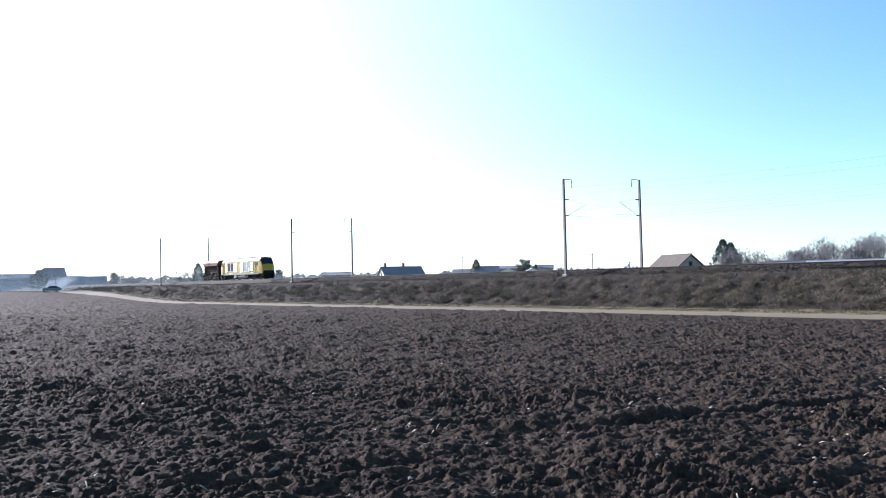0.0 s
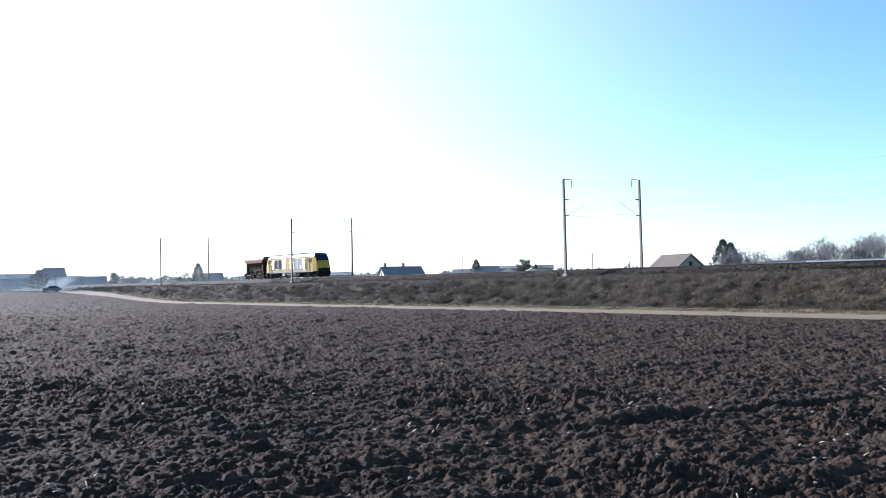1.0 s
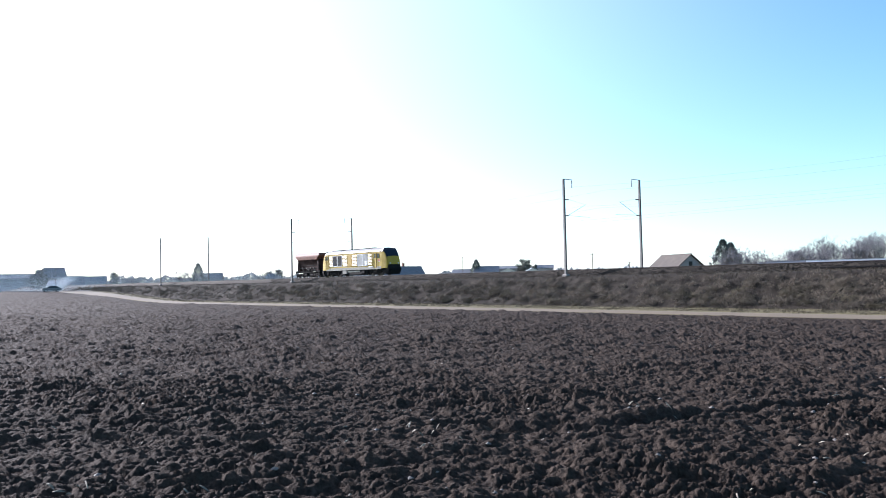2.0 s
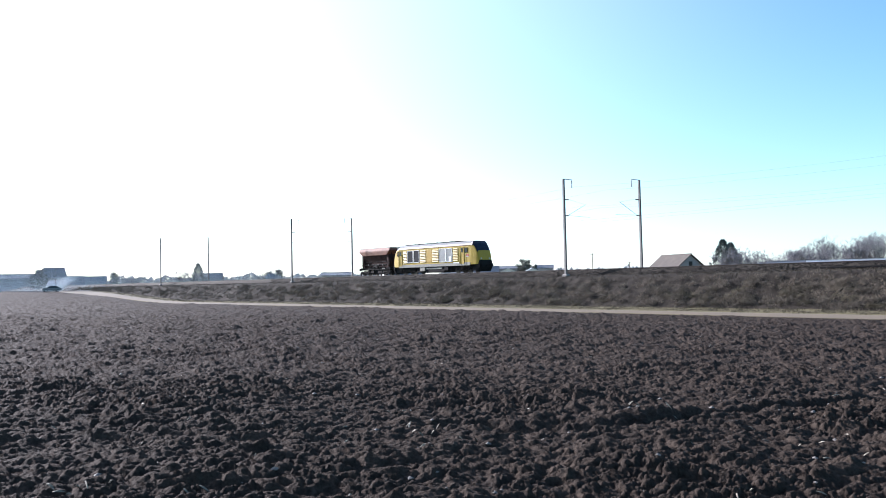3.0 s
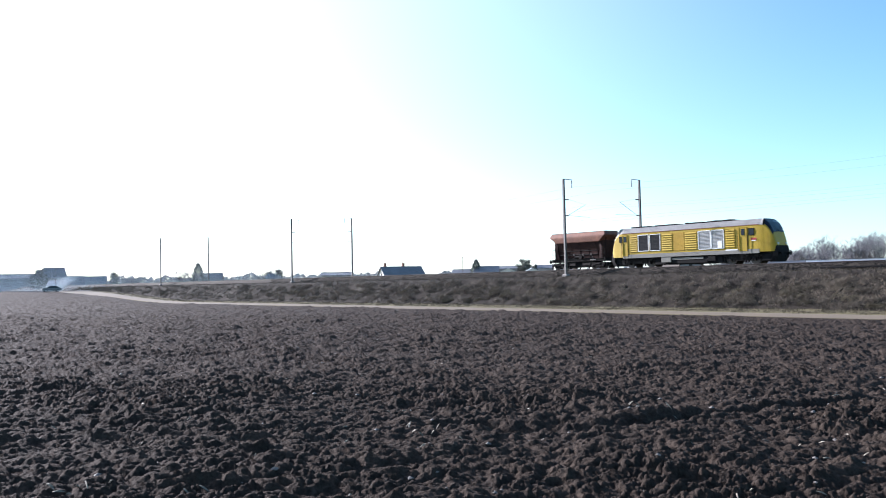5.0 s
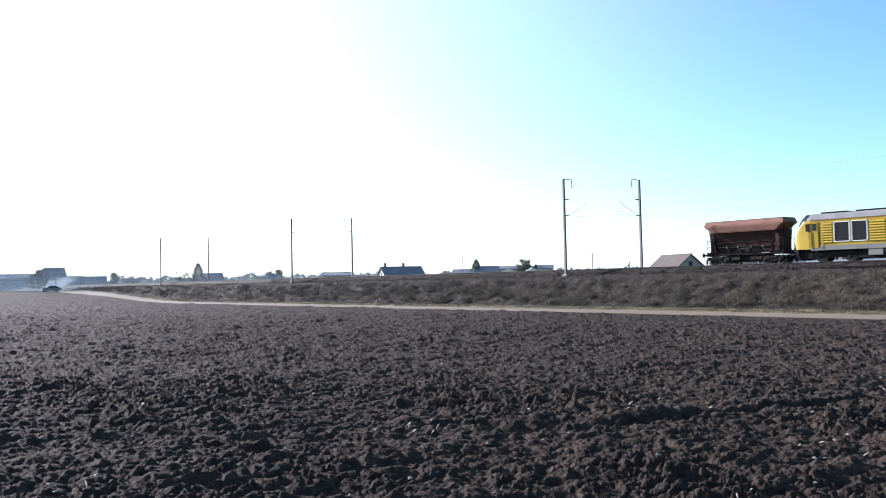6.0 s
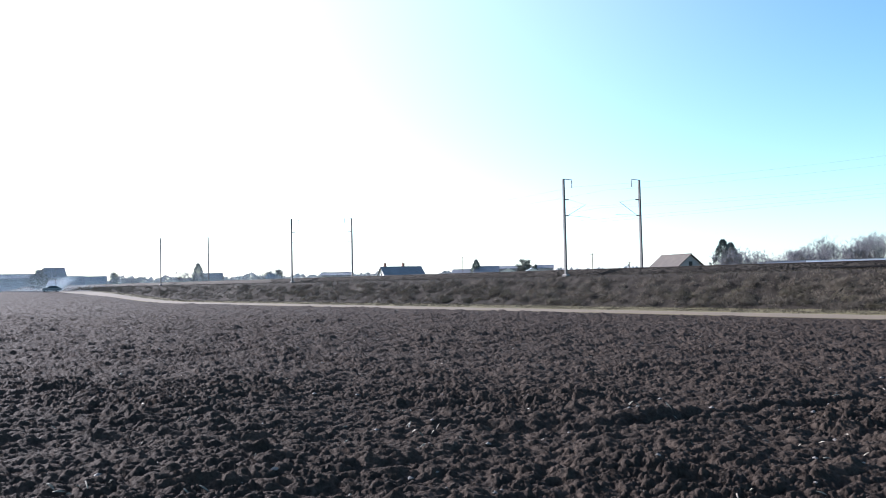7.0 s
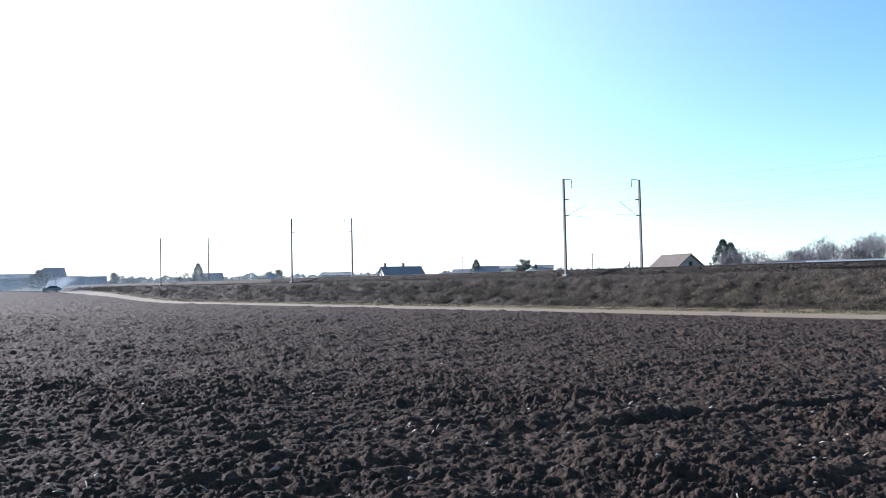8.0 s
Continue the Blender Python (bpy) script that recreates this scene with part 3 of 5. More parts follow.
def make_locomotive():
    t = thing("locomotive", "yellow and grey diesel locomotive hauling one hopper wagon", "locomotive")
    rows = loco_section()
    stations = [(-x, w, a, b) for x, w, a, b in reversed(rows)] + [r for r in rows]
    Z0 = 1.22

    def ring(s, k0, k1):
        x, w, a, b = s
        near = abs(x) > 8.3
        p, q, m = (0.965, 0.30, 0.82) if near else (0.90, 0.45, 0.66)
        pts = [(x, -w, Z0), (x, -w, a), (x, -w * p, a + (b - a) * q), (x, -w * m, b), (x, 0, b + 0.05), (x, w * m, b), (x, w * p, a + (b - a) * q), (x, w, a), (x, w, Z0)]
        return pts[k0:k1]
    # side walls and noses
    bm = bmesh.new()
    for k0 in (0, 7):
        loft(bm, [ring(s, k0, k0 + 2) for s in stations], close=False)
    for end in (-1, 1):
        e = [s for s in stations if s[0] * end > 9.4]
        e.sort(key=lambda s: s[0] * end)
        loft(bm, [ring(s, 1, 8) for s in e], close=False)
        pillar = sorted([s for s in stations if 8.45 < s[0] * end < 9.45], key=lambda s: s[0] * end)
        for k0 in (1, 6):
            loft(bm, [ring(s, k0, k0 + 2) for s in pillar], close=False)
        x, w, a, b = e[-1]
        bm.faces.new([bm.verts.new(p) for p in ring(e[-1], 0, 9)])
    part("body_shell", bm, M_YELLOW, t, "bright yellow painted body sides and noses")
    # roof
    bm = bmesh.new()
    loft(bm, [ring(s, 1, 8) for s in stations if abs(s[0]) <= 8.51], close=False)
    part("roof", bm, M_ROOF, t, "light grey roof with chamfered sides")
    for s in (-1, 1):
        one_box("gutter", (0, s * 1.437, 3.90), (16.2, 0.05, 0.06), M_HOPPER_RIM, t, "thin reddish brown gutter line")
    # windscreens
    for end in (-1, 1):
        e = sorted([s for s in stations if 8.6 < s[0] * end < 9.45], key=lambda s: s[0] * end)
        bm = bmesh.new()
        loft(bm, [[Vector(p) + Vector((end * 0.012, 0, 0.012)) for p in ring(s, 2, 7)] for s in e], close=False)
        ws = part("windscreen", bm, M_LOCOGLASS, t, "dark raked windscreen")
        brow = sorted([s for s in stations if 8.4 < s[0] * end < 8.7], key=lambda s: s[0] * end)
        bm = bmesh.new()
        loft(bm, [[Vector(p) + Vector((end * 0.008, 0, 0.010)) for p in ring(s, 1, 8)] for s in brow], close=False)
        part("brow", bm, M_DARK, t, "black band above the windscreen")
        for s in (-1, 1):
            bm = bmesh.new()
            tube(bm, (end * 9.47, s * 0.35, 3.17), (end * 9.28, s * 0.62, 3.70), 0.018, 0.012, 5)
            part("wiper", bm, M_DARK, ws)
        bm = bmesh.new()
        box(bm, (end * 9.10, 0, 3.78), (1.3, 0.05, 0.05), Matrix.Rotation(end * 1.02, 3, "Y"))
        part("screen_pillar", bm, M_DARK, ws)
        for s in (-1, 1):
            bm = bmesh.new()
            tube(bm, (end * 9.60, s * 0.80, 1.98), (end * 9.75, s * 0.80, 1.98), 0.13, 0.12, 14)
            part("headlight", bm, M_LENS, t, "round clear headlight")
        bm = bmesh.new()
        loft(bm, [[(end * a, -w, z), (end * a, w, z), (end * (a - 0.45), w + 0.08, z), (end * (a - 0.45), -w - 0.08, z)] for a, w, z in ((9.75, 1.16, 1.80), (9.82, 1.20, 1.30), (9.80, 1.22, 0.75), (9.50, 1.15, 0.22))])
        part("front_skirt", bm, M_DARK, t, "black skirt with snow plough below the nose")
        buffer_pair(t, end * 9.54, end)
    # lower band and underframe
    for s in (-1, 1):
        one_box("sill_band", (0, s * 1.425, 1.30), (16.2, 0.05, 0.42), M_GREY, t, "light grey band along the sill", 0.01)
    one_box("underframe", (0, 0, 1.17), (18.9, 2.10, 0.50), M_DARK, t, bevel=0.03)
    one_box("fuel_tank", (0.0, 0, 0.60), (4.9, 2.5, 0.74), M_DARK, t, bevel=0.12)
    for x in (-3.3, 3.3):
        one_box("underfloor_box", (x, 0, 0.62), (1.5, 2.3, 0.7), M_DARK, t, bevel=0.05)
    for x in (-8.7, 8.7):
        one_box("end_gear", (x, 0, 0.66), (1.2, 2.2, 0.7), M_DARK, t, bevel=0.05)
    for s in (-1, 1):
        one_box("tank_panel", (0.05, s * 1.27, 0.86), (3.7, 0.05, 0.26), M_GREY, t, "pale panel on the tank side", 0.01)
        one_box("battery_box", (-2.5, s * 1.22, 0.80), (1.2, 0.36, 0.62), M_GREY, t, "pale grey equipment box", 0.03)
        one_box("tool_box", (2.9, s * 1.2, 0.72), (0.9, 0.34, 0.5), M_DARK, t, bevel=0.03)
        air_pipe(t, s)
    # side openings
    for s in (-1, 1):
        y = s * 1.435

        def panel(name, x0, x1, z0, z1, mat, label="", d=0.03, bevel=0.008):
            return one_box(name, ((x0 + x1) / 2, y + s * (d / 2 - 0.005), (z0 + z1) / 2), (x1 - x0, d, z1 - z0), mat, t, label, bevel)

        def frame_of(parent, x0, x1, z0, z1, mat, w=0.07, d=0.07):
            bm = bmesh.new()
            for zc in (z0, z1):
                box(bm, ((x0 + x1) / 2, y + s * 0.02, zc), (x1 - x0 + w, d, w))
            for xc in (x0, x1):
                box(bm, (xc, y + s * 0.02, (z0 + z1) / 2), (w, d, z1 - z0 + w))
            part("frame", bm, mat, parent)
        for x0, x1 in ((-5.95, -4.62), (-4.42, -3.12)):
            g = panel("intake_grille", x0, x1, 1.84, 3.62, M_WINDARK, "dark mesh intake in a pale frame")
            frame_of(g, x0, x1, 1.84, 3.62, M_WHITE)
            for k in range(11):
                one_box("bar", ((x0 + x1) / 2, y + s * 0.04, 1.95 + 0.15 * k), (x1 - x0, 0.02, 0.03), M_WINDARK, g)
        for x0, x1 in ((1.52, 2.90), (3.00, 4.38)):
            g = panel("radiator_grille", x0, x1, 1.72, 3.62, M_WINLIGHT, "pale grey radiator grille")
            frame_of(g, x0, x1, 1.72, 3.62, M_WHITE)
            for k in range(13):
                one_box("bar", ((x0 + x1) / 2, y + s * 0.04, 1.80 + 0.14 * k), (x1 - x0, 0.02, 0.025), M_GREY, g)
        one_box("notice_panel", (3.95, y + s * 0.065, 2.1), (0.5, 0.02, 0.75), M_WHITE, t, "white notice panel on the grille")
        one_box("centre_panel", (-0.85, y + s * 0.01, 2.67), (1.35, 0.03, 1.95), M_YELLOW2, t, "ochre yellow flat door panel", 0.008)
        for x0, x1 in ((-7.05, -6.1), (-2.95, -1.6), (-0.10, 1.32), (4.55, 5.6)):
            bank = panel("louvre_bank", x0, x1, 1.74, 3.62, M_YELLOW2, "yellow louvre panel", 0.02)
            for k in range(8):
                bm = bmesh.new()
                zc = 1.86 + 0.235 * k
                loft(bm, [[(x, y, zc - 0.09), (x, y + s * 0.075, zc - 0.08), (x, y + s * 0.075, zc - 0.05), (x, y, zc + 0.10)] for x in (x0 + 0.03, x1 - 0.03)])
                part("slat", bm, M_YELLOW, bank)
        for x0, x1 in ((-8.05, -7.4), (6.05, 6.85)):
            d = panel("cab_door", x0, x1, 1.35, 3.70, M_YELLOW, "yellow cab door", 0.025)
            frame_of(d, x0, x1, 1.35, 3.70, M_YELLOW2, 0.03, 0.05)
            one_box("door_window", ((x0 + x1) / 2, y + s * 0.03, 3.25), (0.36, 0.02, 0.62), M_LOCOGLASS, d, "", 0.0)
            for xr in (x0 - 0.12, x1 + 0.12):
                bm = bmesh.new()
                tube(bm, (xr, y + s * 0.09, 1.30), (xr, y + s * 0.09, 2.9), 0.02, 0.02, 6)
                part("handrail", bm, M_DARK, t)
            bm = bmesh.new()
            for k in range(3):
                box(bm, ((x0 + x1) / 2, s * 1.30, 0.45 + 0.28 * k), (0.55, 0.22, 0.04))
            for xx in (x0 + 0.1, x1 - 0.1):
                box(bm, (xx, s * 1.38, 0.8), (0.04, 0.04, 0.75))
            part("steps", bm, M_DARK, t)
        for x0, x1 in ((-8.5, -8.15), (7.05, 7.6)):
            w = panel("side_window", x0, x1, 2.92, 3.56, M_LOCOGLASS, "dark cab side window", 0.02)
            frame_of(w, x0, x1, 2.92, 3.56, M_DARK, 0.05, 0.04)
        one_box("emblem", (7.55, y + s * 0.005, 2.52), (0.62, 0.02, 0.20), M_RED, t, "small red emblem plate", 0.005)
        one_box("emblem_bar", (7.55, y + s * 0.02, 2.36), (0.5, 0.012, 0.08), M_WHITE, t, "small white bar of lettering")
        one_box("number_bar", (5.2, y + s * 0.01, 1.52), (1.3, 0.012, 0.12), M_WHITE, t, "small white bar of lettering")
    # roof gear
    for x0, ln in ((-6.2, 2.4), (-2.9, 2.8), (3.6, 3.0), (0.6, 2.2)):
        bm = bmesh.new()
        box(bm, (x0, 0, 4.58), (ln, 1.5, 0.12), bevel=0.04)
        part("roof_hatch", bm, M_DARK, t, "low dark hatch on the roof")
    for x0 in (2.9, 4.3):
        bm = bmesh.new()
        tube(bm, (x0, 0, 4.60), (x0, 0, 4.69), 0.55, 0.52, 20)
        part("roof_fan", bm, M_DARK, t)
    bm = bmesh.new()
    tube(bm, (-0.6, 0, 4.50), (-0.6, 0, 4.72), 0.18, 0.16, 12)
    part("exhaust", bm, M_DARK, t)
    wheels = []
    for x in (-6.1, 6.1):
        b, w = bogie(t, x, 2.6, 0.55, 3.9)
        wheels += [(o, 0.55) for o in w]
    return t, wheels


def air_pipe(parent, s):
    bm = bmesh.new()
    tube(bm, (-4.0, s * 1.28, 0.98), (4.4, s * 1.28, 0.98), 0.03, 0.03, 6)
    return part("air_pipe", bm, M_DARK, parent)


def make_wagon():
    t = thing("hopper_wagon", "rust red ballast hopper wagon with a paler rim", "wagon")

    def ring(hx, hy, z, c=0.12):
        return [(-hx + c, -hy, z), (hx - c, -hy, z), (hx, -hy + c, z), (hx, hy - c, z), (hx - c, hy, z), (-hx + c, hy, z), (-hx, hy - c, z), (-hx, -hy + c, z)]
    bm = bmesh.new()
    loft(bm, [ring(3.46, 1.28, 3.34), ring(3.54, 1.06, 2.75), ring(3.56, 0.80, 2.1), ring(3.50, 0.62, 1.25)])
    part("hopper", bm, M_HOPPER, t, "hopper body in the shaded tone of the red paint, narrowing downwards")
    bm = bmesh.new()
    loft(bm, [ring(3.38, 1.26, 3.27), ring(3.44, 1.38, 3.27), ring(3.50, 1.41, 3.36), ring(4.02, 1.46, 3.80), ring(4.24, 1.46, 3.96), ring(4.28, 1.42, 4.10), ring(4.16, 1.24, 4.42), ring(4.10, 1.17, 4.42), ring(4.18, 1.36, 4.0), ring(3.4, 1.15, 3.45)], caps=False)
    part("rim", bm, M_HOPPER_RIM, t, "upper rim in the sunlit tone of the red paint")
    bm = bmesh.new()
    for s in (-1, 1):
        tube(bm, (-4.15, s * 1.17, 4.43), (4.15, s * 1.17, 4.43), 0.045, 0.045, 8)
        tube(bm, (s * 4.16, -1.12, 4.43), (s * 4.16, 1.12, 4.43), 0.045, 0.045, 8)
    part("rim_rail", bm, M_HOPPER, t)
    bm = bmesh.new()
    box(bm, (0, 0, 3.85), (7.2, 2.3, 0.2), bevel=0.05)
    for k in range(26):
        a, b = random.uniform(-3.1, 3.1), random.uniform(-0.8, 0.8)
        bmesh.ops.create_icosphere(bm, subdivisions=1, radius=random.uniform(0.2, 0.45), matrix=Matrix.Translation((a, b, 3.9)) @ Matrix.Diagonal((1.4, 1.2, 0.5, 1)))
    part("stone_load", bm, M_STONE_LOAD, t, "grey stone load inside the hopper")
    for s in (-1, 1):
        for k in range(5):
            x = -2.6 + k * 1.3
            bm = bmesh.new()
            loft(bm, [[(x * f - 0.04, s * (hy + 0.005), z), (x * f + 0.04, s * (hy + 0.005), z), (x * f + 0.04, s * (hy + 0.07), z), (x * f - 0.04, s * (hy + 0.07), z)] for f, hy, z in ((1.0, 1.24, 3.30), (1.0, 1.01, 2.75), (1.0, 0.75, 2.1), (1.0, 0.60, 1.3))])
            part("rib", bm, M_HOPPER, t)
        # end gussets, operating gear along the flank
        for e in (-1, 1):
            bm = bmesh.new()
            loft(bm, [[(e * 3.05, s * 1.08, 1.28), (e * 3.75, s * 1.08, 1.28), (e * 3.62, s * 1.16, 2.5), (e * 3.46, s * 1.24, 3.30), (e * 3.16, s * 1.22, 3.30), (e * 3.26, s * 1.13, 2.3)], [(e * 3.05, s * 1.04, 1.28), (e * 3.75, s * 1.04, 1.28), (e * 3.62, s * 1.12, 2.5), (e * 3.46, s * 1.20, 3.30), (e * 3.16, s * 1.18, 3.30), (e * 3.26, s * 1.09, 2.3)]])
            part("gusset", bm, M_HOPPER, t, "rust red end gusset plate")
        for zz, yy, rr in ((1.78, 1.04, 0.055), (2.25, 1.02, 0.035)):
            bm = bmesh.new()
            tube(bm, (-2.9, s * yy, zz), (2.9, s * yy, zz), rr, rr, 8)
            part("control_shaft", bm, M_GRIME, t)
        for x in (-1.9, -0.7, 0.7, 1.9):
            bm = bmesh.new()
            tube(bm, (x, s * 1.05, 1.78), (x + 0.25, s * 1.0, 1.2), 0.04, 0.04, 6)
            box(bm, (x, s * 1.05, 1.78), (0.16, 0.14, 0.24), bevel=0.02)
            part("lever", bm, M_TYRE_STEEL, t)
        bm = bmesh.new()
        tube(bm, (-0.5, s * 0.98, 1.52), (0.6, s * 0.98, 1.52), 0.17, 0.17, 14)
        part("air_reservoir", bm, M_GRIME, t, "grimy air reservoir")
    for s in (-1, 1):
        bm = bmesh.new()
        box(bm, (0, s * 1.05, 1.12), (8.1, 0.12, 0.26))
        box(bm, (0, s * 1.11, 1.24), (8.1, 0.12, 0.03))
        box(bm, (0, s * 1.11, 1.0), (8.1, 0.12, 0.03))
        part("sole_bar", bm, M_GRIME, t)
    for e in (-1, 1):
        one_box("end_bulkhead", (e * 3.63, 0, 2.34), (0.07, 2.36, 2.1), M_HOPPER, t, "", 0.02)
        one_box("headstock", (e * 4.02, 0, 1.10), (0.14, 2.5, 0.34), M_GRIME, t, bevel=0.02)
        one_box("end_platform", (e * 3.7, 0, 1.29), (0.8, 2.5, 0.05), M_DARK, t)
        buffer_pair(t, e * 4.08, e)
        for s in (-1, 1):
            bm = bmesh.new()
            tube(bm, (e * 4.0, s * 1.2, 1.3), (e * 4.0, s * 1.2, 2.5), 0.025, 0.025, 6)
            tube(bm, (e * 3.55, s * 1.2, 1.3), (e * 3.55, s * 1.2, 2.5), 0.025, 0.025, 6)
            tube(bm, (e * 4.0, s * 1.2, 2.5), (e * 3.55, s * 1.2, 2.5), 0.025, 0.025, 6)
            tube(bm, (e * 4.0, s * 1.2, 1.9), (e * 3.55, s * 1.2, 1.9), 0.02, 0.02, 6)
            part("handrail", bm, M_DARK, t)
            bm = bmesh.new()
            tube(bm, (e * 3.75, s * 0.75, 1.3), (e * 3.95, s * 0.8, 3.75), 0.06, 0.06, 6)
            part("end_strut", bm, M_HOPPER, t)
            bm = bmesh.new()
            box(bm, (e * 3.8, s * 1.2, 0.55), (0.45, 0.2, 0.04))
            for xx in (-0.2, 0.2):
                box(bm, (e * 3.8 + xx, s * 1.25, 0.78), (0.04, 0.04, 0.5))
            part("step", bm, M_DARK, t)
    for s in (-1, 1):
        for x in (-1.3, 1.3):
            bm = bmesh.new()
            loft(bm, [[(x - 0.75, s * 0.3, z), (x + 0.75, s * 0.3, z), (x + 0.75, s * w, z), (x - 0.75, s * w, z)] for z, w in ((1.4, 0.75), (0.75, 1.05), (0.5, 1.1))])
            part("discharge_chute", bm, M_GRIME, t, "grimy discharge chute")
    one_box("brake_gear", (0, 0, 0.66), (4.2, 1.7, 0.8), M_DARK, t, bevel=0.06)
    bm = bmesh.new()
    tube(bm, (0.4, -1.2, 1.5), (0.4, -1.26, 1.5), 0.24, 0.24, 16)
    part("hand_wheel", bm, M_GRIME, t)
    one_box("lettering_panel", (2.2, -1.175, 1.12), (0.8, 0.012, 0.10), M_GREY, t, "small white bar of lettering")
    wheels = []
    for x in (-2.85, 2.85):
        b, w = bogie(t, x, 1.5, 0.42, 2.3, False)
        wheels += [(o, 0.42) for o in w]
    return t, wheels


LOCO, LOCO_WHEELS = make_locomotive()
WAGON, WAGON_WHEELS = make_wagon()


# ---- houses, sheds and trees behind the line ----
def make_house(name, label, bearing, dist, turn, length, depth, wall, ridge, roof, walls, hip=0.0, chimneys=(), windows=3, base=None, group="houses behind the line"):
    x, y = spot(bearing, dist)
    z = float(land(x, y)) if base is None else base
    t = thing(name, label, "house" if name == "house" else "shed", group, pose(x, y, z, 0, 0, turn))
    L, D = length / 2, depth / 2
    bm = bmesh.new()
    rings = [[(-L, -D, -0.4), (L, -D, -0.4), (L, D, -0.4), (-L, D, -0.4)], [(-L, -D, wall), (L, -D, wall), (L, D, wall), (-L, D, wall)]]
    loft(bm, rings, caps=False)
    if hip < 0.1:
        for e in (-1, 1):
            bm.faces.new([bm.verts.new(p) for p in ((e * L, -D, wall), (e * L, D, wall), (e * L, 0, ridge - 0.1))])
    part("wall", bm, walls, t)
    bm = bmesh.new()
    o = 0.45
    drop = o * (ridge - wall) / D
    for s in (-1, 1):
        a = [(-L - o, s * (D + o), wall - drop), (L + o, s * (D + o), wall - drop), (L + o - hip * (D + o), 0, ridge), (-L - o + hip * (D + o), 0, ridge)]
        low = [bm.verts.new(p) for p in a]
        top = [bm.verts.new((p[0], p[1], p[2] + 0.18)) for p in a]
        bm.faces.new(top)
        bm.faces.new(low[::-1])
        for i in range(4):
            j = (i + 1) % 4
            bm.faces.new((low[i], low[j], top[j], top[i]))
    if hip > 0.1:
        for e in (-1, 1):
            p = [(e * (L + o), -D - o, wall - drop + 0.17), (e * (L + o), D + o, wall - drop + 0.17), (e * (L + o - hip * (D + o)), 0, ridge + 0.17)]
            bm.faces.new([bm.verts.new(q) for q in p])
    bmesh.ops.recalc_face_normals(bm, faces=bm.faces)
    rf = part("roof", bm, roof, t)
    bm = bmesh.new()
    tube(bm, (-L - o + hip * (D + o), 0, ridge + 0.16), (L + o - hip * (D + o), 0, ridge + 0.16), 0.12, 0.12, 6)
    part("ridge_cap", bm, roof, rf)
    for c in chimneys:
        bm = bmesh.new()
        box(bm, (c, 0.25, ridge + 0.35), (0.7, 0.6, 1.5))
        box(bm, (c, 0.25, ridge + 1.12), (0.85, 0.75, 0.12))
        for o2 in (-0.17, 0.17):
            tube(bm, (c + o2, 0.25, ridge + 1.15), (c + o2, 0.25, ridge + 1.45), 0.1, 0.09, 8)
        part("chimney", bm, M_BRICK, rf)
    for s in (-1, 1):
        for k in range(windows):
            wx = -L + (k + 0.5) * length / windows
            w = one_box("window", (wx, s * (D + 0.01), wall * 0.55), (1.1, 0.06, 1.25), M_PANE, t)
            bm = bmesh.new()
            box(bm, (wx, s * (D + 0.06), wall * 0.55 - 0.7), (1.35, 0.2, 0.08))
            part("sill", bm, M_RENDER_W, w)
            bm = bmesh.new()
            for q in (-0.55, 0.0, 0.55):
                box(bm, (wx + q, s * (D + 0.05), wall * 0.55), (0.07, 0.05, 1.3))
            for q in (-0.62, 0.62):
                box(bm, (wx, s * (D + 0.05), wall * 0.55 + q), (1.17, 0.05, 0.07))
            part("frame", bm, M_RENDER_W, w)
    if hip < 0.1 and name == "house":
        for e in (-1, 1):
            w = one_box("window", (e * (L + 0.01), 0, wall + 0.55 * (ridge - wall) * 0.6), (0.06, 0.9, 1.0), M_PANE, t)
    return t


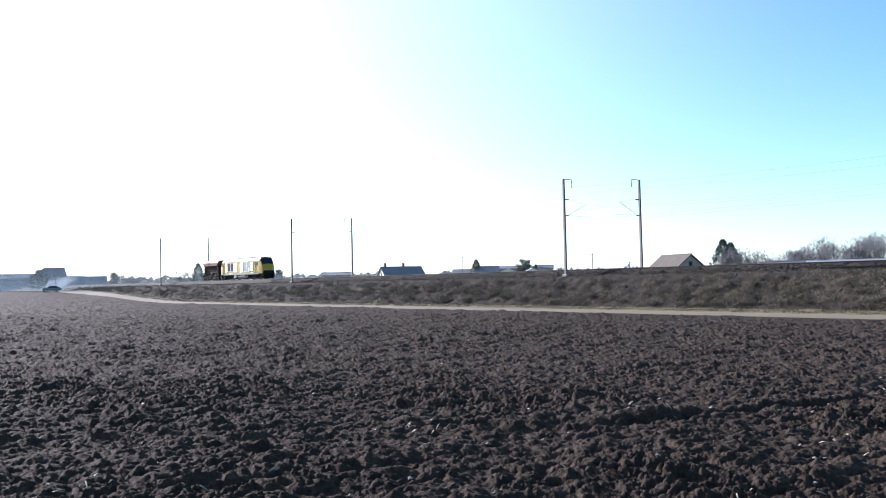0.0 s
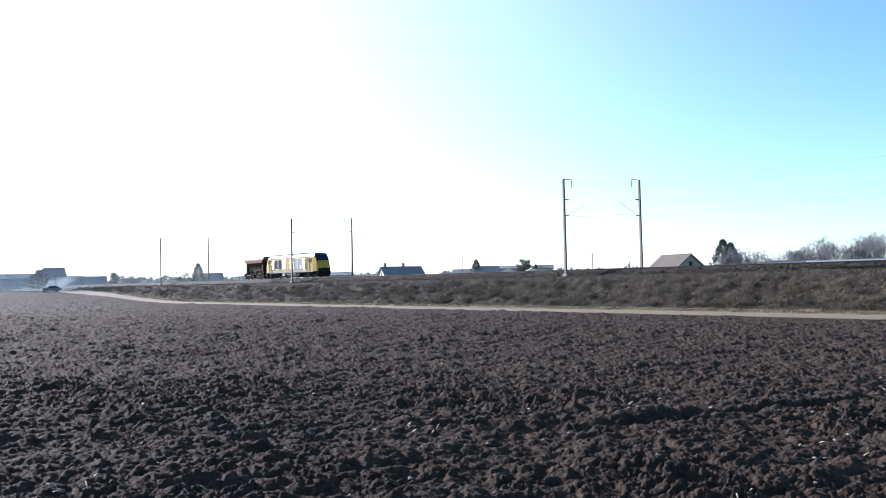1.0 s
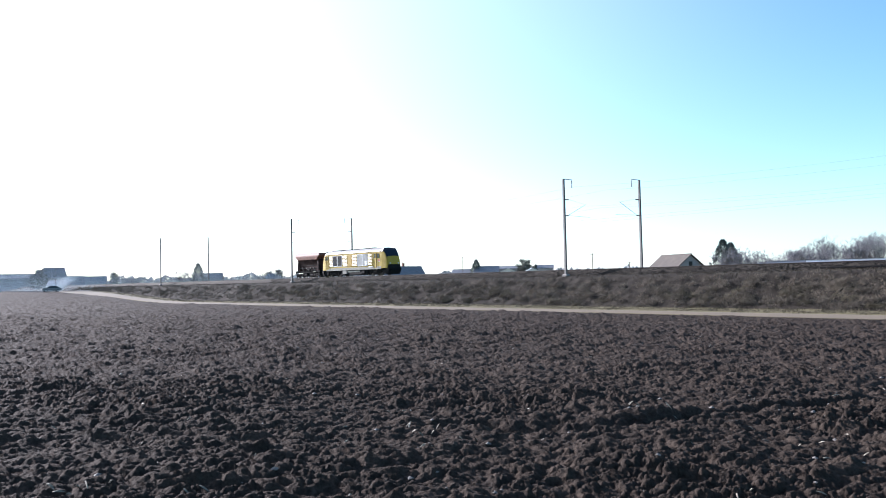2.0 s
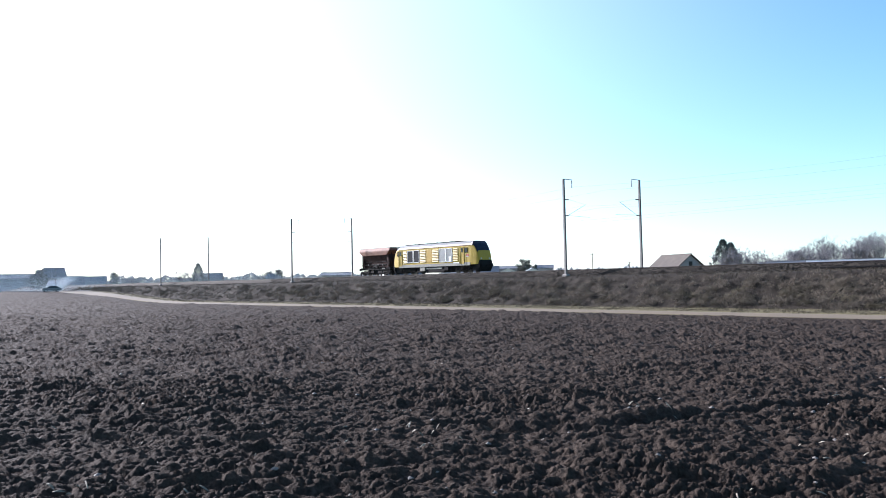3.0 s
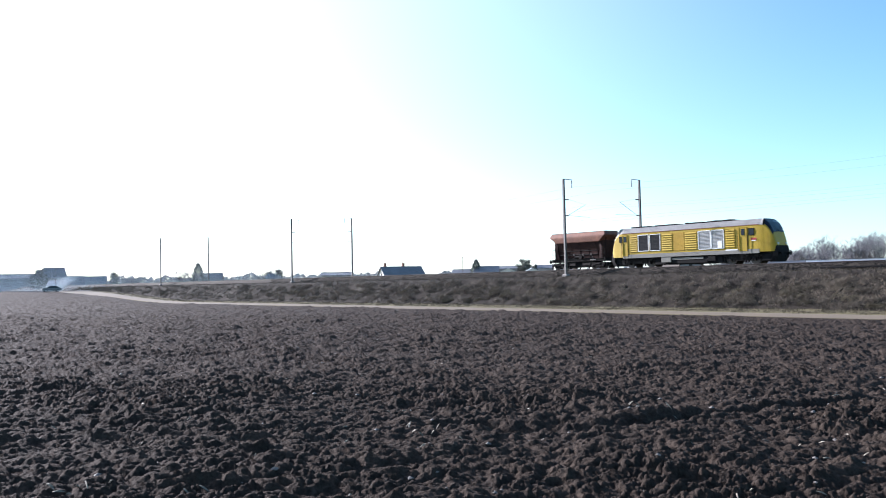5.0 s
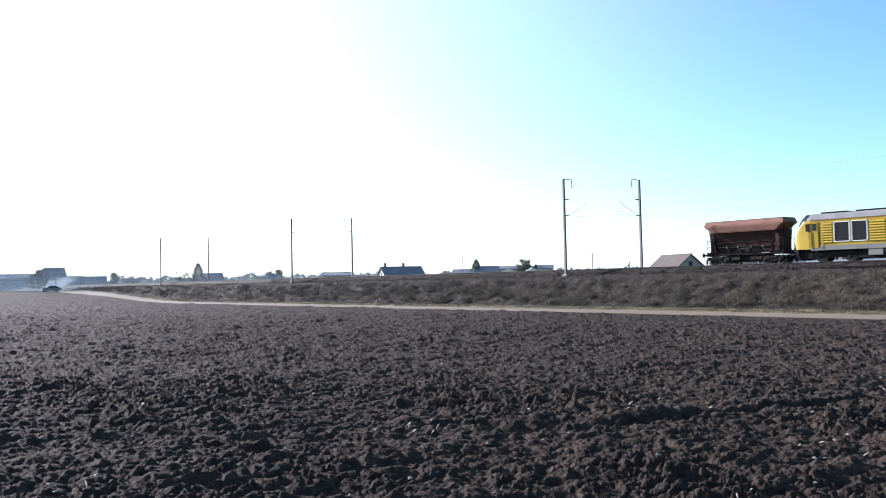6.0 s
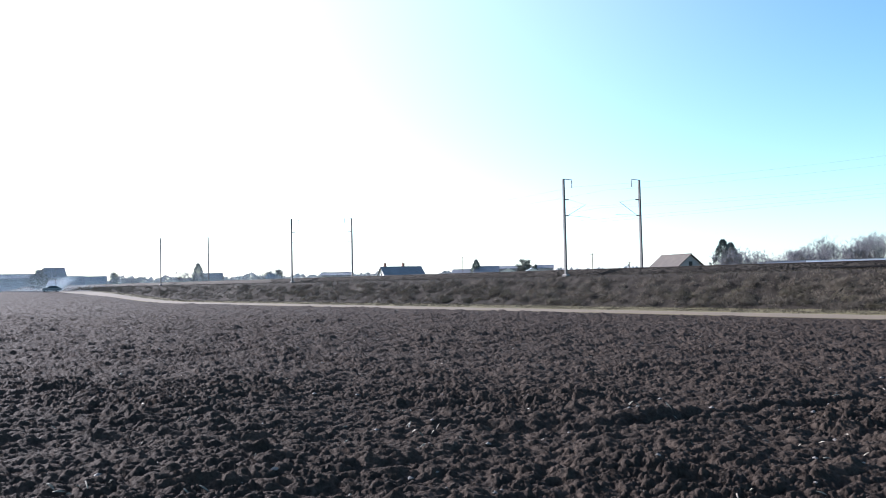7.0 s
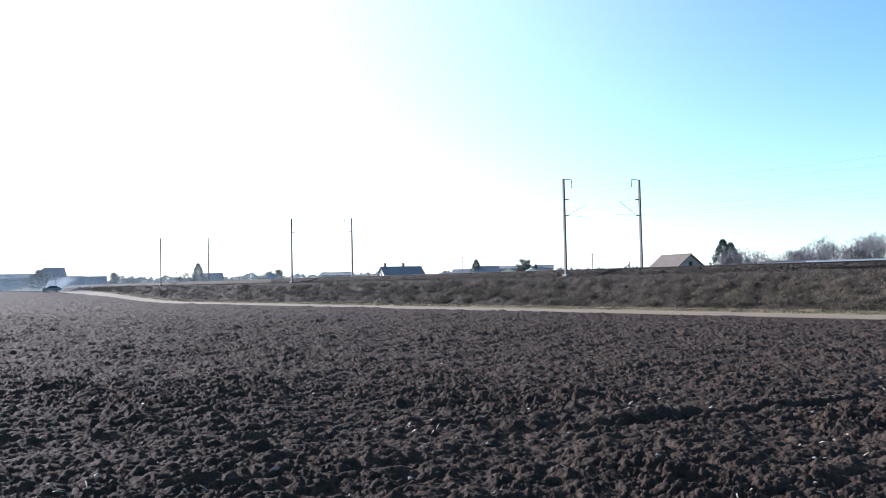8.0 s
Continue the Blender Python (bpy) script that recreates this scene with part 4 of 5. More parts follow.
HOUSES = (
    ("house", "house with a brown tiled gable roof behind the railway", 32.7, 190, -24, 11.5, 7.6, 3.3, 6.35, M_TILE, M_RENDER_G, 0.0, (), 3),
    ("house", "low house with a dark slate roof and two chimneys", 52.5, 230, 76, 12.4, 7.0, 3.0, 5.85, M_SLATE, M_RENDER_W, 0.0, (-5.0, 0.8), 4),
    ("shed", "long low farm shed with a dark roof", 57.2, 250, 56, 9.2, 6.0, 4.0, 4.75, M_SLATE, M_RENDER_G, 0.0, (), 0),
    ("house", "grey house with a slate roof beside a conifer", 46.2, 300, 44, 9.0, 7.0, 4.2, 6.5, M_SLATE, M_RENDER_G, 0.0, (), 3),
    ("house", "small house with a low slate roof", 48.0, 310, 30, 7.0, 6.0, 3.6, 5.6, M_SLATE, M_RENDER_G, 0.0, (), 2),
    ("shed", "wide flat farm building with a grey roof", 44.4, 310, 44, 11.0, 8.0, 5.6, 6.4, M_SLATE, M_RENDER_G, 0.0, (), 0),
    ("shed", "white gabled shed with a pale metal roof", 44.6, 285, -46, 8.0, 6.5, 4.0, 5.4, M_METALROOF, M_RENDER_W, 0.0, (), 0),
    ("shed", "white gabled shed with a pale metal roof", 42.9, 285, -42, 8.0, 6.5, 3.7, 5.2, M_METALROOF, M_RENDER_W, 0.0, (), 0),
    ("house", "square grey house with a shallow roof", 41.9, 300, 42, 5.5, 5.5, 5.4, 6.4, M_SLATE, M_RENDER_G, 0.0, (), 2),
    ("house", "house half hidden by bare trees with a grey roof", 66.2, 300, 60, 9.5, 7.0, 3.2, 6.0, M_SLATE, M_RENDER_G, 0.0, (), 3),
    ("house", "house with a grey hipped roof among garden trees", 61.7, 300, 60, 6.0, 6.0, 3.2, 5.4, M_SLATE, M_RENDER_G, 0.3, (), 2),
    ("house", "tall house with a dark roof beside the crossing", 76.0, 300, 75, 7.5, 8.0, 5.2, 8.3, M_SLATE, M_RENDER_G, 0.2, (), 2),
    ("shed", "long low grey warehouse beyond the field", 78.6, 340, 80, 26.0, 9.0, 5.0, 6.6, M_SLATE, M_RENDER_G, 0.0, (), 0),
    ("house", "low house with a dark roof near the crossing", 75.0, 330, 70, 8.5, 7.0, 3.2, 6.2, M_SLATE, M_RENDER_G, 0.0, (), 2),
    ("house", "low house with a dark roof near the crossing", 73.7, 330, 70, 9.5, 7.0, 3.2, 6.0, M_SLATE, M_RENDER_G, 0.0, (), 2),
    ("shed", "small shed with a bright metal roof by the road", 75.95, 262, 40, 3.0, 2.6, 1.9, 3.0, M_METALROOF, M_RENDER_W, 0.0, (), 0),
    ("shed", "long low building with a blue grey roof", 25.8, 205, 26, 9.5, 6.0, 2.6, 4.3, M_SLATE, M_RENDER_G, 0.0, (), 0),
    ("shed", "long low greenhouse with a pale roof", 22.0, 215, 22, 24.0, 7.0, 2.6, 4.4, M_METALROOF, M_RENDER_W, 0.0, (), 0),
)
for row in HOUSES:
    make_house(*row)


def grow(rng, height, spread, limbs=7, levels=4, trunk=0.22, up=0.55):
    """A bare tree: trunk and limbs as tapered tubes, and fine twigs as slivers."""
    wood, twigs = bmesh.new(), []

    def sliver(a, b, w):
        d = (b - a).cross(Vector((rng.uniform(-1, 1), rng.uniform(-1, 1), 0.3)))
        if d.length < 1e-4:
            return
        d = d.normalized() * w
        twigs.append((a - d, a + d, b))

    def branch(a, way, length, r, level):
        b = a + way * length
        if level <= 2:
            tube(wood, a, b, r, r * 0.62, 5)
        else:
            sliver(a, b, max(0.018, r * 0.8))
        if level >= levels:
            for _ in range(17):
                w2 = (way + Vector((rng.uniform(-1, 1), rng.uniform(-1, 1), rng.uniform(-0.3, 0.9))) * 0.8).normalized()
                sliver(b - way * length * rng.uniform(0, 0.7), b + w2 * length * rng.uniform(0.5, 1.1), 0.010)
            return
        n = 3 if level else limbs
        for k in range(n):
            s = rng.uniform(0.35, 1.0) if level else rng.uniform(0.3, 1.0)
            side = Vector((rng.uniform(-1, 1), rng.uniform(-1, 1), rng.uniform(-0.2, 0.6))).normalized()
            w2 = (way * up + side * spread + Vector((0, 0, 0.25))).normalized()
            branch(a + way * length * s, w2, length * rng.uniform(0.5, 0.75), r * 0.5, level + 1)
    branch(Vector((0, 0, -0.2)), Vector((rng.uniform(-0.06, 0.06), rng.uniform(-0.06, 0.06), 1)).normalized(), height * 0.55, trunk, 0)
    return wood, twigs


def make_bare_tree(seed, height, spread=0.75, limbs=8, levels=4, trunk=0.2, up=0.55, label="tall bare deciduous tree without leaves in winter"):
    rng = random.Random(seed)
    t = thing("bare_tree", label, "tree", "bare trees behind the line")
    wood, twigs = grow(rng, height, spread, limbs, levels, trunk, up)
    part("trunk", wood, M_BARK, t)
    me = bpy.data.meshes.new("crown")
    verts = [p for tri in twigs for p in tri]
    me.from_pydata(verts, [], [(3 * i, 3 * i + 1, 3 * i + 2) for i in range(len(twigs))])
    me.materials.append(M_TWIG)
    crown = new("crown", me)
    crown.parent = t
    tagged(crown, "airy crown of fine grey brown twigs")
    top = max(v.z for v in verts)
    t.scale = (height / top,) * 3
    return t


def make_conifer(seed, height, width, label="dark green conifer with a ragged outline", mat=None, rounded=False):
    rng = random.Random(seed)
    t = thing("conifer", label, "tree", "evergreens behind the line")
    bm = bmesh.new()
    tube(bm, (0, 0, -0.2), (0, 0, height * 0.95), 0.16, 0.03, 7)
    part("trunk", bm, M_BARK, t)
    lobes = [Vector((math.cos(q * 2.4) * width * 0.52 * rng.uniform(0.3, 1), math.sin(q * 2.4) * width * 0.52 * rng.uniform(0.3, 1), height * (0.22 + 0.7 * q / 13))) for q in range(14)]
    verts, faces = [], []
    for k in range(2000):
        u = rng.random() ** 0.75
        z = height * (0.06 + 0.94 * u)
        rmax = width * (1 - u) ** 0.85 * (0.86 + 0.22 * math.sin(z * 4.6 + 2.2 * math.sin(3 * seed + z)) * rng.random()) + 0.08
        a = rng.uniform(0, 2 * math.pi)
        r = rmax * math.sqrt(rng.uniform(0.25, 1))
        c = Vector((math.cos(a) * r, math.sin(a) * r, z))
        if rounded:
            hub = lobes[rng.randrange(len(lobes))]
            c = hub + Vector((rng.gauss(0, 1), rng.gauss(0, 1), rng.gauss(0, 0.8))) * width * 0.17
        out = Vector((math.cos(a), math.sin(a), rng.uniform(-0.5, 0.3))).normalized()
        side = out.cross(Vector((0, 0, 1))).normalized()
        s = rng.uniform(0.18, 0.42)
        b = len(verts)
        verts += [c - side * s * 0.4, c + side * s * 0.4, c + out * s * 1.3, c + Vector((0, 0, s * 0.5)) + out * s * 0.3]
        faces += [(b, b + 1, b + 2), (b, b + 2, b + 3), (b + 1, b + 3, b + 2)]
    me = bpy.data.meshes.new("crown")
    me.from_pydata(verts, [], faces)
    me.materials.append(mat or M_NEEDLE)
    crown = new("crown", me)
    crown.parent = t
    return t


def stand(t, bearing, dist, scale=1.0, turn=0.0):
    x, y = spot(bearing, dist)
    t.matrix_basis = pose(x, y, float(land(x, y)) - 0.05, 0, 0, turn) @ Matrix.Diagonal((*[c * scale for c in t.scale], 1))
    return t


def plant(src, bearing, dist, scale=1.0, turn=0.0):
    x, y = spot(bearing, dist)
    ob = copy_thing(src, pose(x, y, float(land(x, y)) - 0.05, 0, 0, turn))
    ob.scale = [c * scale for c in ob.scale]
    return ob


def make_trees():
    tall = stand(make_bare_tree(1, 13.5), 20.3, 245)
    broad = stand(make_bare_tree(2, 9.5, 0.95, 9, 4, 0.2, 0.4, "broad bare deciduous tree with a rounded crown"), 24.2, 240)
    slim = stand(make_bare_tree(3, 11.5, 0.55, 9, 4, 0.18, 0.75, "slender bare poplar with upright twigs"), 22.6, 250)
    small = stand(make_bare_tree(4, 7.5, 0.9, 8, 4, 0.14, 0.4, "small bare orchard tree with a wide crown"), 27.8, 185)
    rng = random.Random(5)
    for src, b, d, s in ((tall, 21.2, 255, 0.95), (slim, 23.3, 255, 0.9), (tall, 19.4, 240, 1.05), (slim, 21.8, 262, 0.95), (broad, 25.0, 255, 0.9), (broad, 25.9, 265, 0.72), (tall, 18.6, 250, 1.05), (small, 26.6, 260, 0.8), (small, 27.2, 190, 0.9), (slim, 20.8, 265, 1.0), (broad, 23.7, 270, 0.95), (tall, 22.9, 275, 0.9), (small, 28.2, 187, 0.95), (tall, 20.0, 262, 1.05), (tall, 21.5, 250, 0.9), (broad, 22.3, 258, 1.05), (broad, 24.7, 245, 1.0), (slim, 19.9, 250, 1.1), (broad, 19.0, 255, 1.2), (broad, 20.6, 250, 1.15), (broad, 21.4, 270, 1.1), (small, 25.5, 250, 0.95), (small, 23.0, 245, 1.1), (broad, 26.3, 275, 0.7), (broad, 25.3, 240, 0.95), (broad, 24.6, 250, 1.05), (tall, 24.0, 265, 0.85), (broad, 26.0, 250, 0.8), (small, 26.8, 245, 0.85), (broad, 23.4, 262, 1.05), (tall, 23.1, 250, 0.98),
                          (small, 29.25, 176, 1.0), (small, 28.8, 175, 1.05), (broad, 28.4, 188, 0.8), (small, 55.3, 300, 0.75), (small, 54.7, 310, 0.6), (small, 62.2, 305, 1.05), (small, 61.2, 305, 1.0), (small, 68.0, 300, 1.15), (slim, 67.6, 305, 0.72), (small, 71.3, 330, 0.95), (broad, 71.0, 335, 0.72), (small, 49.6, 330, 0.7), (small, 50.2, 340, 0.6), (slim, 43.6, 320, 0.72), (broad, 73.0, 340, 0.7)):
        plant(src, b, d, s, rng.uniform(0, 360))
    fir = stand(make_conifer(1, 9.3, 4.6), 29.55, 180)
    ivy = stand(make_conifer(2, 8.6, 2.9, "brownish leafy garden tree with a blunt top", M_BROWNLEAF), 29.0, 178, 0.86)
    oak = stand(make_conifer(3, 7.6, 2.7, "dense rounded evergreen tree", M_IVY, True), 72.4, 320, 1.0)
    for src, b, d, s in ((fir, 46.95, 300, 1.0), (oak, 43.3, 300, 1.2), (fir, 42.6, 305, 0.75), (fir, 66.9, 295, 1.05), (oak, 76.85, 290, 1.0), (oak, 77.2, 296, 0.75), (oak, 76.6, 292, 0.8), (fir, 29.05, 182, 0.93), (ivy, 28.7, 177, 0.66), (ivy, 29.4, 176, 0.6), (oak, 43.7, 302, 0.95), (oak, 43.0, 305, 0.85), (oak, 61.4, 300, 0.95), (oak, 62.1, 303, 0.85), (oak, 68.2, 305, 0.7), (oak, 63.6, 330, 0.5), (oak, 73.6, 340, 0.7), (oak, 64.2, 335, 0.5), (oak, 65.0, 325, 0.55), (oak, 74.7, 335, 0.75)):
        plant(src, b, d, s, rng.uniform(0, 360))


make_trees()


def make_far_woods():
    """A low uneven belt of bare woods and hedges far behind the houses, its colour paled for haze."""
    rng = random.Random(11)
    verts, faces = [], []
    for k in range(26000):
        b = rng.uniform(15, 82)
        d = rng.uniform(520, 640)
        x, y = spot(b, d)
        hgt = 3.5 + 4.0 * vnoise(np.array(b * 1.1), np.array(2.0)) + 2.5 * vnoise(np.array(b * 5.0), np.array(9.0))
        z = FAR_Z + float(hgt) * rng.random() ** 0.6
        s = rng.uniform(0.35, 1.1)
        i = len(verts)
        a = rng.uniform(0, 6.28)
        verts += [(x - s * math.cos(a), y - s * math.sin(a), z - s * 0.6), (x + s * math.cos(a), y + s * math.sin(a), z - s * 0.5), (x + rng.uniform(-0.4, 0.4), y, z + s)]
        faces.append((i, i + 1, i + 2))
    tagged(from_arrays("far_woods", verts, faces, M_FARTWIG), "distant belt of bare woods, its grey paled for haze", "woods", kind="stuff")


make_far_woods()


def make_haze_and_smoke():
    """An added veil for distance haze and drifting smoke round the crossing, as a cloud of tiny pale flakes."""
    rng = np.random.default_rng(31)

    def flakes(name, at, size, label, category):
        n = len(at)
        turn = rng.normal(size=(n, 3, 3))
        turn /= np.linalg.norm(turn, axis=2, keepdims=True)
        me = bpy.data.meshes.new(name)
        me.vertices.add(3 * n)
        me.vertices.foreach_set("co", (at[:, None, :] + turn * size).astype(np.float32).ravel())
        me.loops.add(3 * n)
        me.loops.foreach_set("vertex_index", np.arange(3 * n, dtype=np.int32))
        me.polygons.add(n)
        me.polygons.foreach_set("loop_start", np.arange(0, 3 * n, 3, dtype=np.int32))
        me.materials.append(M_VEIL_SMOKE)
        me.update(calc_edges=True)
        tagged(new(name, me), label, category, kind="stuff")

    # flakes added as a veil that imitates haze over the far land
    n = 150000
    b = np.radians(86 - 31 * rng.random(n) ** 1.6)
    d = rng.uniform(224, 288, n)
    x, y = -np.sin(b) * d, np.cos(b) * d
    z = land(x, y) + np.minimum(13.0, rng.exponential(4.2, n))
    flakes("haze_veil", np.stack([x, y, z], -1), 0.104, "thin pale veil added for haze beyond the field", "mist")
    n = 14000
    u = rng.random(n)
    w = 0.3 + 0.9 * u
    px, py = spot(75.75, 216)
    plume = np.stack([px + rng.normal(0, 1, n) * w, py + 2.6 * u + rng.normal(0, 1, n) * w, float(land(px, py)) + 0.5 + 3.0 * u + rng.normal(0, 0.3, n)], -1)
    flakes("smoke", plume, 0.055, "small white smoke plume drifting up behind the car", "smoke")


make_haze_and_smoke()


# ---- plants of the bank and bits on the soil ----
def scatter_blades(name, count, where, height, width, lean, mat, label, category, blades=7, seed=3):
    rng = random.Random(seed)
    verts, faces = [], []
    made = 0
    while made < count:
        p = where(rng)
        if p is None:
            continue
        made += 1
        h0 = rng.uniform(*height)
        for _ in range(blades):
            a = rng.uniform(0, 6.283)
            ox, oy = rng.gauss(0, 0.16), rng.gauss(0, 0.16)
            h = h0 * rng.uniform(0.5, 1.1)
            l = lean * h * rng.uniform(0.2, 1.2)
            w = width * rng.uniform(0.6, 1.4)
            b = len(verts)
            bx, by = p[0] + ox, p[1] + oy
            cx, cy = math.cos(a), math.sin(a)
            verts += [(bx - cy * w, by + cx * w, p[2] - 0.1), (bx + cy * w, by - cx * w, p[2] - 0.1), (bx + cx * l * 0.5 + cy * w * 0.7, by + cy * l * 0.5 - cx * w * 0.7, p[2] + h * 0.7), (bx + cx * l * 0.5 - cy * w * 0.7, by + cy * l * 0.5 + cx * w * 0.7, p[2] + h * 0.7), (bx + cx * l, by + cy * l, p[2] + h)]
            faces += [(b, b + 1, b + 2, b + 3), (b + 3, b + 2, b + 4)]
    return tagged(from_arrays(name, verts, faces, mat), label, category, kind="stuff")


BANK_ROWS = [bank_profile(-240 + 0.4 * i) for i in range(625)]


def bank_height(x, y):
    row = BANK_ROWS[min(624, max(0, round((x + 240) / 0.4)))]
    return float(np.interp(y, [r[0] for r in row], [r[1] for r in row]))


def on_bank(y0, y1, thin=0.0):
    def where(rng):
        u = rng.random()
        x = 2 - 235 * u ** 1.5
        y = rng.uniform(y0, y1)
        if vnoise(np.array(x * 0.22 + 50), np.array(y * 0.5)) < thin:
            return None
        return x, y, bank_height(x, y)
    return where


scatter_blades("bank_grass", 17000, on_bank(61.4, 68.8, 0.0), (0.07, 0.20), 0.012, 1.8, M_TUFT, "dry grey brown grass on the railway bank", "grass", 5, 3)


def scatter_scrub(name, count, spread, size, mat, label, seed):
    """Rounded thickets of fine arching stems on the slope."""
    rng = random.Random(seed)
    pick = on_bank(*spread)
    verts, faces = [], []
    made = 0
    while made < count:
        p = pick(rng)
        if p is None:
            continue
        made += 1
        w = rng.uniform(*size)
        h = w * rng.uniform(0.65, 1.05)
        far = p[0] < -120
        for _ in range(80 if far else 240):
            a, el = rng.uniform(0, 6.283), math.asin(rng.random() ** 0.8)
            q = rng.uniform(0.55, 1.0) * (1 + 0.18 * math.sin(3 * a + made))
            out = Vector((math.cos(a) * math.cos(el), math.sin(a) * math.cos(el), math.sin(el)))
            c = Vector((p[0] + out.x * w * q, p[1] + out.y * w * q, p[2] - 0.1 + out.z * h * q))
            d = (out * 0.7 + Vector((rng.uniform(-1, 1), rng.uniform(-1, 1), rng.uniform(-0.5, 0.9)))).normalized() * rng.uniform(0.07, 0.2)
            n = d.cross(Vector((rng.uniform(-1, 1), rng.uniform(-1, 1), rng.uniform(-1, 1))))
            if n.length < 1e-5:
                continue
            n = n.normalized() * rng.uniform(0.007, 0.016) * (1.6 if far else 1.0)
            i = len(verts)
            verts += [c - d - n * 0.4, c - n + d * 0.1, c + d, c + n + d * 0.1]
            faces.append((i, i + 1, i + 2, i + 3))
    tagged(from_arrays(name, verts, faces, mat), label, "brambles", kind="stuff")


scatter_scrub("brambles", 980, (62.0, 66.4, 0.12), (0.45, 1.05), M_BRAMBLE, "rounded thickets of dry grey brown bramble on the bank", 4)
scatter_scrub("dry_bushes", 170, (61.9, 64.6, 0.42), (0.4, 0.9), M_TUFT_PALE, "paler tan bushes of dead grass on the bank", 9)
scatter_blades("track_weeds", 1500, on_bank(67.3, 69.2, 0.2), (0.05, 0.2), 0.02, 1.4, M_TUFT, "sparse dry weeds along the ballast edge", "weeds", 6, 8)
scatter_blades("verge_tufts", 4500, on_bank(59.4, 61.9, 0.1), (0.04, 0.13), 0.025, 1.0, M_TUFT_PALE, "pale dry grass along the foot of the bank", "grass", 7, 6)


def scatter_soil():
    rng = random.Random(21)
    verts, faces = [], []
    sv, sf = [], []

    step = 0.1
    gx, gy = np.meshgrid(np.arange(-46, 0, step), np.arange(0, 46, step))
    level = land(gx, gy) + tilled(gx, gy)

    def ground_at(x, y):
        return float(level[min(459, max(0, round(y / step))), min(459, max(0, round((x + 46) / step)))])
    for k in range(170):
        b, d = radians(rng.uniform(18, 80)), 5.5 + 40 * rng.random() ** 1.8
        x, y = -math.sin(b) * d, math.cos(b) * d
        z = ground_at(x, y) + 0.012
        a, ln, w = rng.uniform(0, 6.28), rng.uniform(0.015, 0.05), rng.uniform(0.004, 0.011)
        dx, dy = math.cos(a) * ln, math.sin(a) * ln
        t = rng.uniform(-0.03, 0.03)
        i = len(verts)
        verts += [(x - dx - dy / ln * w, y - dy + dx / ln * w, z - t), (x - dx + dy / ln * w, y - dy - dx / ln * w, z - t), (x + dx + dy / ln * w, y + dy - dx / ln * w, z + t + 0.01), (x + dx - dy / ln * w, y + dy + dx / ln * w, z + t + 0.01), (x, y, z + 0.02)]
        faces += [(i, i + 1, i + 4), (i + 1, i + 2, i + 4), (i + 2, i + 3, i + 4), (i + 3, i, i + 4)]
    # clumps of stalks turned up by the plough
    for b0, d0 in ((35.7, 12.8), (33.0, 12.2), (51.2, 10.1), (75.5, 7.9), (21.9, 14.5)):
        for _ in range(6):
            cx, cy = spot(b0, d0)
            x, y = cx + rng.gauss(0, 0.13), cy + rng.gauss(0, 0.13)
            z = ground_at(x, y) + 0.035
            a, ln, w = rng.uniform(0, 6.28), rng.uniform(0.02, 0.07), rng.uniform(0.006, 0.012)
            ux, uy, t = math.cos(a), math.sin(a), rng.uniform(-0.03, 0.05)
            i = len(verts)
            verts += [(x - ux * ln - uy * w, y - uy * ln + ux * w, z - t), (x - ux * ln + uy * w, y - uy * ln - ux * w, z - t), (x + ux * ln + uy * w, y + uy * ln - ux * w, z + t), (x + ux * ln - uy * w, y + uy * ln + ux * w, z + t), (x, y, z + 0.02)]
            faces += [(i, i + 1, i + 4), (i + 1, i + 2, i + 4), (i + 2, i + 3, i + 4), (i + 3, i, i + 4)]
    tagged(from_arrays("straw_bits", verts, faces, M_STRAW), "pale bits of straw lying on the soil", "straw", kind="stuff")
    for k in range(260):
        b, d = radians(rng.uniform(18, 80)), 5.5 + 40 * rng.random() ** 1.6
        x, y = -math.sin(b) * d, math.cos(b) * d
        z = ground_at(x, y)
        s = rng.uniform(0.012, 0.04)
        i = len(sv)
        n = 6
        sv.append((x, y, z + s * 0.9))
        for q in range(n):
            rr = s * rng.uniform(0.8, 1.4)
            sv.append((x + rr * math.cos(q * 6.283 / n), y + rr * math.sin(q * 6.283 / n), z + s * rng.uniform(0.0, 0.5)))
        sv.append((x, y, z - s * 0.5))
        for q in range(n):
            sf += [(i, i + 1 + q, i + 1 + (q + 1) % n), (i + n + 1, i + 1 + (q + 1) % n, i + 1 + q)]
    tagged(from_arrays("field_stones", sv, sf, M_STONE), "small pale stones lying on the soil", "stones", kind="stuff")


scatter_soil()


# ---- crossing road, car and poles ----
def make_crossing():
    def apron(x):
        u = float(smooth01(-170, -205, x))
        lo, hi = 55.6 - 4.5 * u, 60.0 + 0.8 * u
        return [(lo + (hi - lo) * k / 6, float(rise(x)) + 0.10 + 0.04 * float(fbm(np.array(x), np.array(k * 1.3), 3)) - (0.2 if k in (0, 6) else 0)) for k in range(7)]
    strip("gravel_apron", M_LANE, [-232 + 1.0 * i for i in range(58)], apron, "pale gravel turnout where the lane meets the road", "gravel")
    bm = bmesh.new()
    a, b = Vector((-214, 66, 2.5)), Vector((-206, 0, 2.0))
    rows = []
    for k in range(23):
        p = a.lerp(b, k / 22)
        z = float(land(p.x, p.y)) + 0.14
        rows.append([(p.x - 2.9, p.y, z - 0.2), (p.x - 2.7, p.y, z), (p.x, p.y, z + 0.05), (p.x + 2.7, p.y, z), (p.x + 2.9, p.y, z - 0.2)])
    loft(bm, rows, close=False)
    tagged(finish(bm, "crossing_road", M_ASPHALT), "grey asphalt road leading to the railway crossing", "road", kind="structure")


make_crossing()


